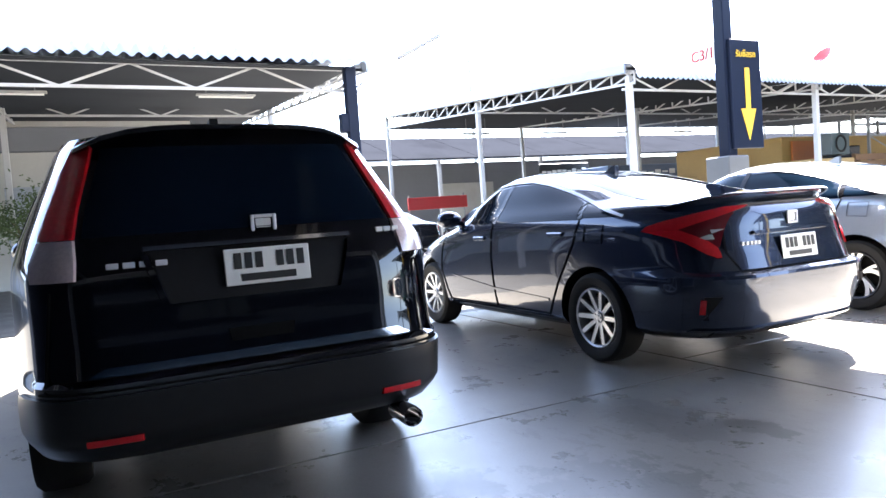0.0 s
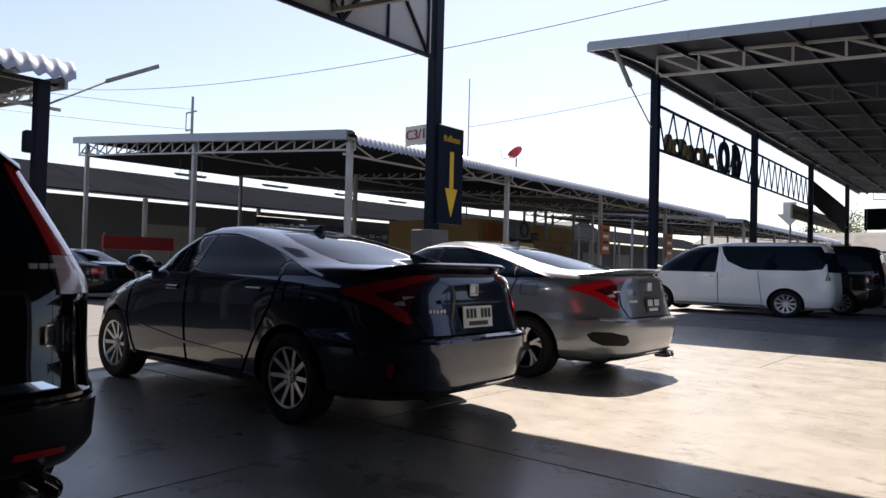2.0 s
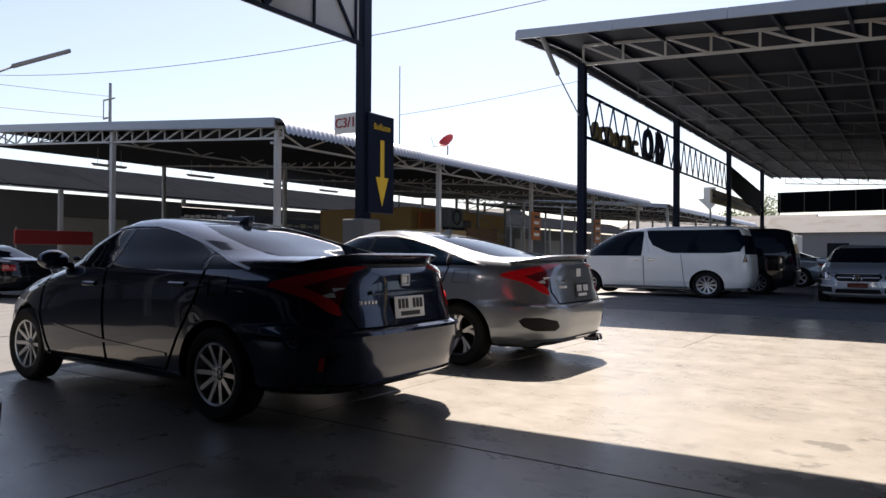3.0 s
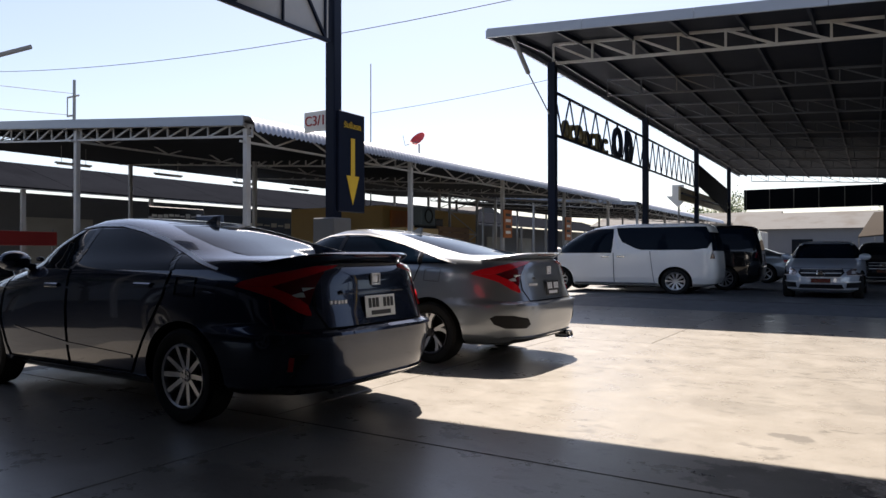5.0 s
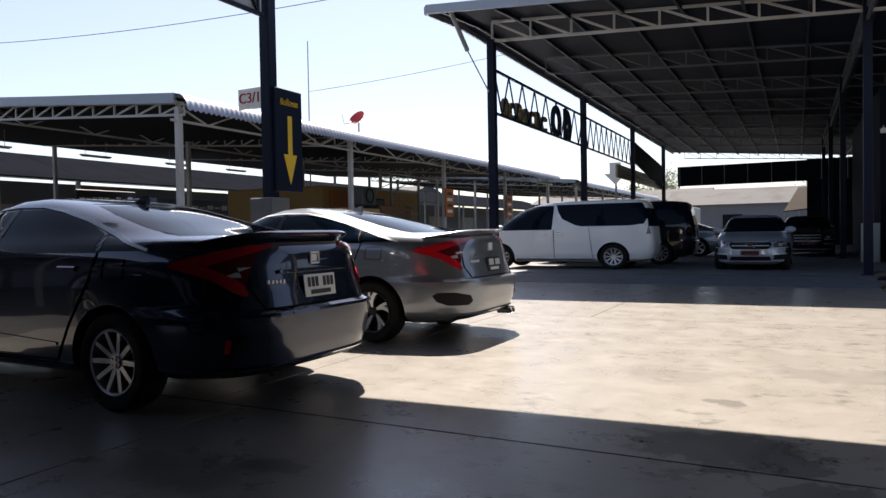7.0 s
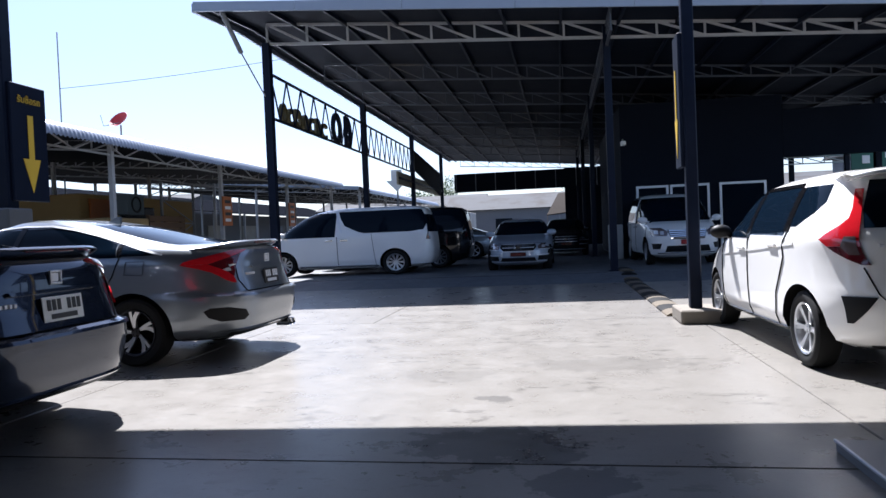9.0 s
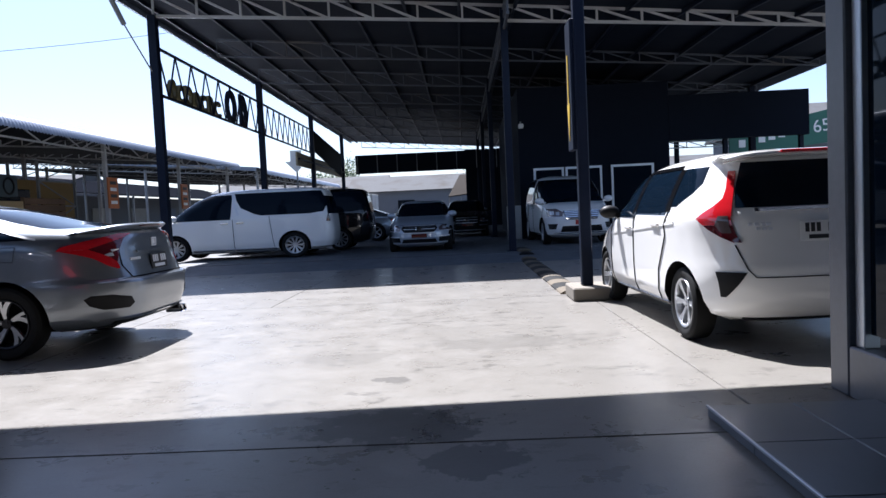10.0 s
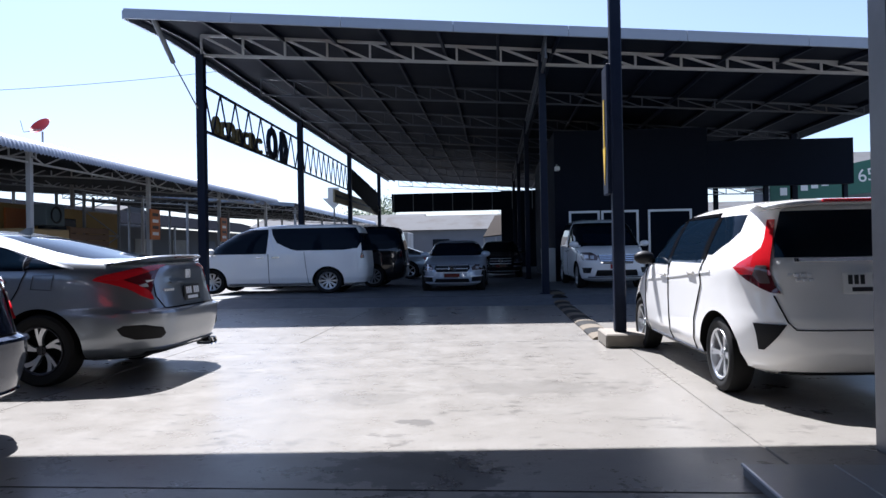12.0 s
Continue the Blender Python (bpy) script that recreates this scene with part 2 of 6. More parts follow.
def tube(bm, a, b, r, n=10, r2=None):
    a, b = Vector(a), Vector(b)
    r2 = r if r2 is None else r2
    q = (b - a).to_track_quat("Z", "Y")
    rings = []
    for p, rad in ((a, r), (b, r2)):
        rings.append([bm.verts.new(p + q @ Vector((rad * math.cos(2 * math.pi * i / n), rad * math.sin(2 * math.pi * i / n), 0))) for i in range(n)])
    for i in range(n):
        bm.faces.new((rings[0][i], rings[0][(i + 1) % n], rings[1][(i + 1) % n], rings[1][i]))
    bm.faces.new(rings[0][::-1])
    bm.faces.new(rings[1])


def lathe(bm, profile, n=32, axis="y", centre=(0, 0, 0)):
    """Turns a profile of (radius, along) round an axis."""
    rings = []
    for r, h in profile:
        ring = []
        for i in range(n):
            a = 2 * math.pi * i / n
            p = (r * math.cos(a), h, r * math.sin(a)) if axis == "y" else (r * math.cos(a), r * math.sin(a), h)
            ring.append(bm.verts.new(Vector(centre) + Vector(p)))
        rings.append(ring)
    for r0, r1 in zip(rings, rings[1:]):
        for i in range(n):
            bm.faces.new((r0[i], r0[(i + 1) % n], r1[(i + 1) % n], r1[i]))
    return rings


def poly(bm, pts, thick, way):
    """A flat plate: an outline of points, with thickness along a direction."""
    w = Vector(way).normalized() * thick
    a = [bm.verts.new(Vector(p)) for p in pts]
    b = [bm.verts.new(Vector(p) + w) for p in pts]
    n = len(pts)
    bm.faces.new(a)
    bm.faces.new(b[::-1])
    for i in range(n):
        bm.faces.new((a[i], b[i], b[(i + 1) % n], a[(i + 1) % n]))


def truss(bm, a, b, depth0, depth1, panels, w=0.06, web=0.04, style="N"):
    """A flat truss whose top chord runs from a to b, with uprights and diagonals."""
    a, b = Vector(a), Vector(b)
    al, bl = a - Vector((0, 0, depth0)), b - Vector((0, 0, depth1))
    bar(bm, a, b, w)
    bar(bm, al, bl, w)
    for i in range(panels + 1):
        t = i / panels
        if style == "N":
            bar(bm, a.lerp(b, t), al.lerp(bl, t), web)
        if i < panels:
            t2 = (i + 1) / panels
            if style == "N" or i % 2 == 0:
                bar(bm, a.lerp(b, t), al.lerp(bl, t2), web)
            if style != "N" and i % 2 == 1:
                bar(bm, al.lerp(bl, t), a.lerp(b, t2), web)

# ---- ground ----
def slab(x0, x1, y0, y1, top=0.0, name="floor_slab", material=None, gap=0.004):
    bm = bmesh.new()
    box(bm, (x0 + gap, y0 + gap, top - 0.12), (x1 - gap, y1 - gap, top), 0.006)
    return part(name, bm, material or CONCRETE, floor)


bm = bmesh.new()
bmesh.ops.create_grid(bm, x_segments=8, y_segments=8, size=900, matrix=Matrix.Translation((0, 0, -0.03)))
ground = tagged(part("ground", bm, EARTH), "grey concrete ground reaching to the horizon", "ground", kind="structure")
floor = thing("floor", "worn polished concrete yard floor in cast slabs with dark joints", "floor", kind="structure")
bm = bmesh.new()
box(bm, (-11.0, -14, -0.06), (14, 15.2, -0.02))
part("joint_bed", bm, JOINT, floor)
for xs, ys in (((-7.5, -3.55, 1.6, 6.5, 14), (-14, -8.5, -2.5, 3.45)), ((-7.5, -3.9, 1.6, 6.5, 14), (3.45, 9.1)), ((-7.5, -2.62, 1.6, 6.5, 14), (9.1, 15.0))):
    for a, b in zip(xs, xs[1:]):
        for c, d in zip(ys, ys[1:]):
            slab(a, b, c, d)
# the lane beside the yard
road = thing("road", "dark grey asphalt lane between the rows of canopies", "road", kind="structure")
for y0 in range(-14, 80, 8):
    bm = bmesh.new()
    box(bm, (-11.0, y0 + 0.005, -0.16), (-7.51, y0 + 7.995, -0.015), 0.006)
    part("road_slab", bm, CONCRETE_ROAD, road)
bm = bmesh.new()
box(bm, (-60, -40, -0.2), (-11.01, 80, -0.01))
part("far_apron", bm, CONCRETE_ROAD, road)
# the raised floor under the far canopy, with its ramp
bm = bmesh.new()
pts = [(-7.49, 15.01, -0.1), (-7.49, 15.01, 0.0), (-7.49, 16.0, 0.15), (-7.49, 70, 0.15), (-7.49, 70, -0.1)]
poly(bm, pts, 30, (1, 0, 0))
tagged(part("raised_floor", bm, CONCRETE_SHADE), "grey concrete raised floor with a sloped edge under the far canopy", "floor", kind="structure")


bm = bmesh.new()
box(bm, (-7.3, 16.02, 0.15), (1.0, 16.1, 0.156))
tagged(part("floor_joint", bm, JOINT), "dark expansion joint across the raised concrete floor", "joint", kind="structure")


# ---- the canopies ----
def roof_sheet(bm, x0, z0, x1, z1, y0, y1, ripple=0.2, amp=0.025, roll=0.35, thick=0.03, step=0.05):
    """A ribbed sheet roof from a low eave at x0 to a high eave at x1, rolled over at the low eave."""
    prof = []
    if roll:
        s = 1 if x1 > x0 else -1
        for k in range(6):
            a = math.pi / 2 * k / 5
            prof.append((x0 + s * roll * (1 - math.cos(a)), z0 - roll * (1 - math.sin(a))))
    else:
        prof.append((x0, z0))
    prof.append(((x0 + x1) / 2, (z0 + z1) / 2))
    prof.append((x1, z1))
    n = int((y1 - y0) / step)
    ups = [[], []]
    for j in range(n + 1):
        y = y0 + (y1 - y0) * j / n
        dz = amp * math.cos(2 * math.pi * (y - y0) / ripple)
        for k in (0, 1):
            ups[k].append([bm.verts.new((x, y, z + dz - k * thick)) for x, z in prof])
    for k in (0, 1):
        for r0, r1 in zip(ups[k], ups[k][1:]):
            for i in range(len(prof) - 1):
                bm.faces.new((r0[i], r0[i + 1], r1[i + 1], r1[i]))


AD_Z = lambda x: 6.02 - 0.083 * x


def far_canopy():
    """The large canopy over the opposite yard: posts, trusses, purlins, soffit, fascia."""
    c = thing("canopy", "large navy steel canopy with grey trusses and sheet roof", "canopy")
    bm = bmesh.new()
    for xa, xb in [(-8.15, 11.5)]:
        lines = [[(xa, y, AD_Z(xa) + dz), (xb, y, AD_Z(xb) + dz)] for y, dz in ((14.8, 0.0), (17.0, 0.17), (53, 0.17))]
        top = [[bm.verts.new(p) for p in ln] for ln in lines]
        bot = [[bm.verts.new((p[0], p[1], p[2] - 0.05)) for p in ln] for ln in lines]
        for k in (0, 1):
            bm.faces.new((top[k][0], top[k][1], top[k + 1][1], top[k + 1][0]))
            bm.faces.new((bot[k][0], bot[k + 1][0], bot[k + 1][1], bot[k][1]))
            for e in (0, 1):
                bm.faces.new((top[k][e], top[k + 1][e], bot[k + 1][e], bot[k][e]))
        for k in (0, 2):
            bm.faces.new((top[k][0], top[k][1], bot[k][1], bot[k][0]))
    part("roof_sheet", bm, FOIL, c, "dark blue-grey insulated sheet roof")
    # fascia in lengths with small joints
    x = -8.15
    while x < 11.4:
        x2 = min(x + 2.45, 11.5)
        bm = bmesh.new()
        for y in (14.74,):
            poly(bm, [(x + 0.005, y, AD_Z(x) - 0.17), (x2 - 0.005, y, AD_Z(x2) - 0.17), (x2 - 0.005, y, AD_Z(x2) + 0.05), (x + 0.005, y, AD_Z(x) + 0.05)], 0.055, (0, 1, 0))
        part("fascia", bm, TRIM_GREY, c, "pale grey fascia strip")
        x = x2
    bm = bmesh.new()
    poly(bm, [(-8.21, 14.8, AD_Z(-8.15) - 0.17), (-8.21, 17.0, AD_Z(-8.15) - 0.01), (-8.21, 53, AD_Z(-8.15) - 0.01), (-8.21, 53, AD_Z(-8.15) + 0.2), (-8.21, 17.0, AD_Z(-8.15) + 0.2), (-8.21, 14.8, AD_Z(-8.15) + 0.03)], 0.055, (1, 0, 0))
    part("fascia", bm, TRIM_GREY, c, "pale grey fascia strip")
    # cross trusses
    for i, y in enumerate((16.6, 20.95, 25.3, 29.65, 34.0, 38.35, 42.7, 51.4)):
        bm = bmesh.new()
        w, web = (0.065, 0.05) if i == 0 else (0.05, 0.03)
        truss(bm, (-7.17, y, AD_Z(-7.17) + 0.06), (10.8, y, AD_Z(10.8) + 0.06), 0.5, 0.2, 17, w, web)
        # light put into colour: front truss pale, those behind it in the dark copy
        part("truss", bm, WHITE_STEEL if i == 0 else SHADED_STEEL, c, "pale front truss" if i == 0 else "inner truss toned darker for shade")
    # long trusses over the post rows
    for x in (1.2,):
        bm = bmesh.new()
        truss(bm, (x, 15.2, AD_Z(x) - 0.05), (x, 43, AD_Z(x) + 0.08), 0.45, 0.5, 30, 0.06, 0.035)
        part("truss", bm, SHADED_STEEL, c)
    for k in range(15):
        x = -7.7 + 1.31 * k
        bm = bmesh.new()
        bar(bm, (x, 14.85, AD_Z(x) - 0.11), (x, 17.0, AD_Z(x) + 0.06), 0.06, 0.1)
        bar(bm, (x, 17.0, AD_Z(x) + 0.06), (x, 52.9, AD_Z(x) + 0.06), 0.06, 0.1)
        part("purlin", bm, NAVY, c)
    for x in (-7.2, 1.2, 10.6):
        for y in (16.6, 25.3, 34.0, 42.7):
            bm = bmesh.new()
            w = 0.1 if x != 1.2 else 0.085
            box(bm, (x - w, y - w, 0.1), (x + w, y + w, AD_Z(x) - (0.42 if x < 0 else 0.0)), 0.01)
            if x > -7:
                box(bm, (x - w - 0.06, y - w - 0.06, 0.1), (x + w + 0.06, y + w + 0.06, 0.17), 0.01)
            part("post", bm, NAVY, c)
    # raking strut at the front corner
    bm = bmesh.new()
    tube(bm, (-7.56, 14.95, 6.55), (-7.57, 15.9, 5.83), 0.06)
    tube(bm, (-7.57, 15.9, 5.83), (-7.25, 16.5, 4.85), 0.018)
    part("strut", bm, GREY_STEEL, c)
    bm = bmesh.new()
    poly(bm, [(-7.22, 34.1, 4.5), (-7.22, 42, 3.55), (-7.22, 42, 4.9), (-7.22, 34.1, 5.5)], 0.06, (1, 0, 0))
    part("side_board", bm, DARK_WALL, c, "dark board beside the lane")
    # the back valance
    bm = bmesh.new()
    box(bm, (-6.0, 40.0, 3.55), (5.0, 40.1, 4.62))
    part("valance", bm, DARK_WALL, c, "dark hanging panel across the back")
    for k in range(9):
        bm = bmesh.new()
        box(bm, (-5.9 + 1.15 * k, 39.95, 3.6), (-5.86 + 1.15 * k, 39.99, 4.62))
        part("batten", bm, GREY_STEEL, c)
    return c


far_canopy()


def sign_truss(y0, y1, name, letters):
    """A navy lattice between two posts that carries cut-out letters, seen from behind."""
    s = thing(name, "navy lattice girder carrying cut-out sign shapes seen from behind", "sign frame")
    bm = bmesh.new()
    truss(bm, (-7.2, y0, 5.46), (-7.2, y1, 5.46), 1.13, 1.13, 16 if letters else 20, 0.06, 0.035, "W")
    part("lattice", bm, NAVY, s)
    if letters:
        # plain rounded shapes of the letters' size; backlit darkness is in the small ones' yellow
        y = y0 + 0.85
        sizes = ((0.42, 0.55, 0), (0.42, 0.5, 1), (0.46, 0.55, 2), (0.46, 0.5, 0), (0.46, 0.5, 1), (0.4, 0.55, 2), (0.62, 0.5, 1), (0.95, 1.05, 0), (1.05, 1.1, 3))
        for i, (w, h, kind) in enumerate(sizes):
            big = i > 6
            z0 = 4.36
            t = 0.1 if not big else 0.19
            bm = bmesh.new()
            arc = {0: (0, 360), 1: (40, 320), 2: (-140, 140), 3: (-90, 90)}[kind]
            n = 18
            ring = []
            for k in range(n + 1):
                a = radians(arc[0] + (arc[1] - arc[0]) * k / n)
                dy, dz = math.cos(a), math.sin(a)
                ring.append([bm.verts.new((xx, y + w / 2 + dy * (w / 2 - q), z0 + h / 2 + dz * (h / 2 - q))) for xx, q in ((-7.38, 0), (-7.28, 0), (-7.28, t), (-7.38, t))])
            for a, b in zip(ring, ring[1:]):
                for k in range(4):
                    bm.faces.new((a[k], a[(k + 1) % 4], b[(k + 1) % 4], b[k]))
            bm.faces.new(ring[0])
            bm.faces.new(ring[-1][::-1])
            if kind in (2, 3):
                box(bm, (-7.38, y + (w / 2 - t if kind == 3 else 0), z0), (-7.28, y + (w / 2 if kind == 3 else t), z0 + h), 0.01)
            part("sign_shape", bm, NAVY if big else BACKLIT_YELLOW, s, "dark rounded sign shape" if big else "yellow rounded sign shape, darkened as if backlit")
            y += w + 0.1 + (0.4 if i == 6 else 0)
    return s


sign_truss(16.75, 25.15, "sign_girder", True)
sign_truss(25.45, 33.85, "sign_girder", False)


def low_canopy(name, x0, z0, x1, y0, y1, xs, ys, label):
    """A wide sheet roof with a rolled low eave at x0, rising away towards x1."""
    z1 = z0 + 0.088 * abs(x1 - x0)
    zr = lambda x: z0 + 0.088 * abs(x - x0)
    c = thing(name, label, "canopy")
    bm = bmesh.new()
    lift = 0.06 if y1 > 5 else 0.3
    roof_sheet(bm, x0, z0 + lift, x1, z1 + lift, y0, y1, ripple=0.15 if y1 > 5 else 0.22, amp=0.02 if y1 > 5 else 0.035, roll=0.32, step=0.025)
    part("roof_sheet", bm, GALV, c, "pale ribbed sheet roof with a rolled eave", smooth=50)
    # added sheet: underside shade as a dark surface, dropped towards the high eave
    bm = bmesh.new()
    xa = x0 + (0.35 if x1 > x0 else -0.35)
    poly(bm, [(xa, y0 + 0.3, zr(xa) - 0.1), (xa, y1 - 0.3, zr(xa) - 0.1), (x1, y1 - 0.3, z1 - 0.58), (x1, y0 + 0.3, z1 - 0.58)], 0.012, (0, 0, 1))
    part("roof_lining", bm, ROOF_SHADE, c, "added dark sheet standing for the shade under the roof")
    for yy in (y0, y1):
        bm = bmesh.new()
        poly(bm, [(x0 - 0.35, yy - 0.04, zr(x0 - 0.35) - 0.16), (x1, yy - 0.04, z1 - 0.16), (x1, yy - 0.04, z1 + 0.06), (x0 - 0.35, yy - 0.04, zr(x0 - 0.35) + 0.06)], 0.05, (0, 1, 0))
        part("fascia", bm, TRIM_GREY, c)
    n = int(abs(x1 - x0) / 0.75)
    for y in ys:
        bm = bmesh.new()
        truss(bm, (x0 - 0.3, y, zr(x0 - 0.3) - 0.12), (x1, y, z1 - 0.12), 0.25, 0.45, n, 0.05, 0.035)
        part("truss", bm, WHITE_STEEL, c)
    for x in xs:
        bm = bmesh.new()
        truss(bm, (x, y0, zr(x) - 0.1), (x, y1, zr(x) - 0.1), 0.4, 0.4, int((y1 - y0) / 1.0), 0.05, 0.035, "W")
        part("truss", bm, WHITE_STEEL, c)
        for y in ys:
            bm = bmesh.new()
            box(bm, (x - 0.065, y - 0.065, -0.02), (x + 0.065, y + 0.065, zr(x) - 0.2), 0.01)
            part("post", bm, WHITE_STEEL, c)
    k = 0
    while x0 - 1.2 * k > x1 + 1:
        x = x0 - 0.6 - 1.2 * k
        bm = bmesh.new()
        box(bm, (x - 0.025, y0 + 0.05, zr(x) - 0.12), (x + 0.025, y1 - 0.05, zr(x) - 0.04))
        part("purlin", bm, GREY_STEEL, c)
        k += 1
    return c


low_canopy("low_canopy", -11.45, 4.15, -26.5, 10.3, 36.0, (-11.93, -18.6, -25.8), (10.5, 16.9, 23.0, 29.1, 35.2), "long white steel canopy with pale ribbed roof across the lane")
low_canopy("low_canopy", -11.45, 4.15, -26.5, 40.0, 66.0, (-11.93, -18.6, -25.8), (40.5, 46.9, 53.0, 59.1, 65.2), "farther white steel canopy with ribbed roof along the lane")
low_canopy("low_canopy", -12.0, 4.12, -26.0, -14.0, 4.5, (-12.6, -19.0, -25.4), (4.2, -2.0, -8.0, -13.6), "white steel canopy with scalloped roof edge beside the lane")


def tube_light(x, y0, y1, z, roof_z):
    """A slim tube fitting hung on two rods."""
    t = thing("tube_light", "slim unlit tube light hung on rods under a sheet roof", "light", "tube lights")
    bm = bmesh.new()
    box(bm, (x - 0.05, y0, z), (x + 0.05, y1, z + 0.05), 0.01)
    part("housing", bm, WHITE_STEEL, t)
    bm = bmesh.new()
    tube(bm, (x, y0 + 0.05, z - 0.02), (x, y1 - 0.05, z - 0.02), 0.018)
    part("tube", bm, PLATE, t, "white glass tube")
    for y in (y0 + 0.2, y1 - 0.2):
        bm = bmesh.new()
        tube(bm, (x, y, z + 0.05), (x, y, roof_z), 0.008, 6)
        part("rod", bm, GREY_STEEL, t)


for y0 in (11.76, 15.29, 18.89, 22.1):
    tube_light(-22.0, y0, y0 + 1.2, 4.08, 5.12)
tube_light(-15.0, 1.75, 2.95, 4.0, 4.66)
tube_light(-15.0, -2.1, -0.9, 4.0, 4.66)


def own_canopy():
    """The roof over the near yard, whose edge throws the shade on the floor."""
    z = lambda x: 4.5 - 0.105 * x
    c = thing("near_canopy", "grey sheet canopy roof over the near parking yard", "canopy")
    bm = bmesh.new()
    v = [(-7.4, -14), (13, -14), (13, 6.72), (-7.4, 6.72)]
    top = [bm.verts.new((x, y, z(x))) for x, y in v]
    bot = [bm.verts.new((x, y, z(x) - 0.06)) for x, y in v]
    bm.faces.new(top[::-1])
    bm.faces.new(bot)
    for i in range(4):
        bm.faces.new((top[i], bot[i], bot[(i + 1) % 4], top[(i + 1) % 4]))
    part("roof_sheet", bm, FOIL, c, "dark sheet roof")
    for y in (-12, -7.5, -3, 1.5, 6.0):
        bm = bmesh.new()
        truss(bm, (-7.4, y, z(-7.4) - 0.08), (13, y, z(13) - 0.08), 0.5, 0.4, 22, 0.06, 0.04)
        part("truss", bm, GREY_STEEL, c)
    # side fascia: a sheeted girder that ends at the sign pole
    bm = bmesh.new()
    box(bm, (-7.46, -14, 4.56), (-7.43, 8.1, 5.9))
    part("fascia_panel", bm, PANEL, c, "grey sheet panel seen from behind")
    bm = bmesh.new()
    bar(bm, (-7.4, -14, 4.58), (-7.4, 8.1, 4.58), 0.05)
    for k in range(24):
        y = 8.0 - 0.92 * k
        a, b = (4.6, 5.8) if k % 2 == 0 else (5.8, 4.6)
        bar(bm, (-7.4, y, a), (-7.4, y - 0.92, b), 0.04)
        bar(bm, (-7.4, y, 4.6), (-7.4, y, 5.8), 0.03)
    part("girder", bm, NAVY, c)
    return c


own_canopy()


def sign_pole(name, x, y, w, side, top, z0=0.0, wide=0.66):
    """A navy pole with a tall navy board that carries a yellow arrow."""
    p = thing(name, "navy steel pole with a navy board and yellow down arrow", "sign pole")
    bm = bmesh.new()
    box(bm, (x - w, y - w, z0), (x + w, y + w, top), 0.012)
    part("pole", bm, NAVY, p)
    xb = x + side * (w + 0.02)
    s = side
    bm = bmesh.new()
    box(bm, (xb - 0.03, y - 0.04, 1.88), (xb + 0.03, y - 0.04 + wide, 3.5), 0.01)
    board = part("board", bm, NAVY, p, "navy board")
    xa = xb + s * 0.033
    yc = y - 0.03 + wide / 2
    k = wide / 0.66
    bm = bmesh.new()
    poly(bm, [(xa, yc - 0.05 * k, 3.08), (xa, yc + 0.05 * k, 3.08), (xa, yc + 0.05 * k, 2.47), (xa, yc + 0.16 * k, 2.47), (xa, yc, 2.0), (xa, yc - 0.16 * k, 2.47), (xa, yc - 0.05 * k, 2.47)], 0.008, (s, 0, 0))
    part("arrow", bm, YELLOW, board, "yellow arrow")
    return p


pole_a = sign_pole("sign_pole", -7.45, 8.25, 0.095, 1, 7.5)
pole_b = sign_pole("sign_pole", 1.55, 8.72, 0.07, -1, 7.0, 0.165, 0.36)
bm = bmesh.new()
box(bm, (1.33, 8.42, 0), (1.82, 9.1, 0.165), 0.016)
tagged(part("pole_footing", bm, BLOCK), "worn square concrete footing under a navy pole", "footing")
bm = bmesh.new()
box(bm, (-7.72, 8.05, 0), (-7.28, 8.5, 1.78), 0.02)
tagged(part("meter_box", bm, mat("dull_grey_paint", (0.085, 0.09, 0.095), 0.55, spread=0.15)), "grey box cover around the foot of the sign pole", "box")


# ---- the near office ----
office = thing("near_office", "glass-fronted office with stone corner post and aluminium frames", "office", kind="structure")
bm = bmesh.new()
box(bm, (2.2, 3.98, 0.0), (2.31, 4.18, 4.2), 0.01)
part("corner_post", bm, STONE, office)
bm = bmesh.new()
box(bm, (2.2, -12, 0.0), (2.45, 3.975, 0.3), 0.01)
part("plinth", bm, STONE, office)
bm = bmesh.new()
box(bm, (2.24, 3.885, 0.3), (2.33, 3.975, 3.4), 0.005)
part("window_frame", bm, ALU, office)
bm = bmesh.new()
box(bm, (2.275, -5, 0.38), (2.285, 3.88, 3.33))
part("pane", bm, TINT, office)
bm = bmesh.new()
box(bm, (2.3, -12, 3.41), (2.45, 3.97, 4.15))
box(bm, (2.46, 4.0, 0), (12, 4.2, 4.0))
box(bm, (2.3, -12, 0.3), (2.45, -5.1, 3.4))
part("wall", bm, GREY_WALL, office)
step = thing("entrance_step", "low grey tiled step along the office front", "step")
bm = bmesh.new()
box(bm, (1.31, -6, 0.0), (2.2, 3.69, 0.05))
part("core", bm, JOINT, step)
for k in range(17):
    for q in (0, 1):
        bm = bmesh.new()
        y = 3.71 - 0.6 * k
        box(bm, (1.29 + 0.455 * q + 0.002, y - 0.597, 0.0 if q == 0 else 0.04), (1.29 + 0.455 * (q + 1) - 0.002, y, 0.062), 0.004)
        part("tile", bm, TILE, step)
bm = bmesh.new()
box(bm, (1.282, -6, 0.05), (1.297, 3.715, 0.066), 0.003)
tagged(part("step_nosing", bm, ALU), "pale metal nosing along the step edge", "nosing")
# added wall, never in view: closes the yard and lowers the fill light
bm = bmesh.new()
box(bm, (-7.4, -6.2, 0), (2.2, -6.0, 4.4))
tagged(part("wall_back", bm, DARK_WALL), "added dark back wall out of view, cuts fill light", "wall", kind="structure")


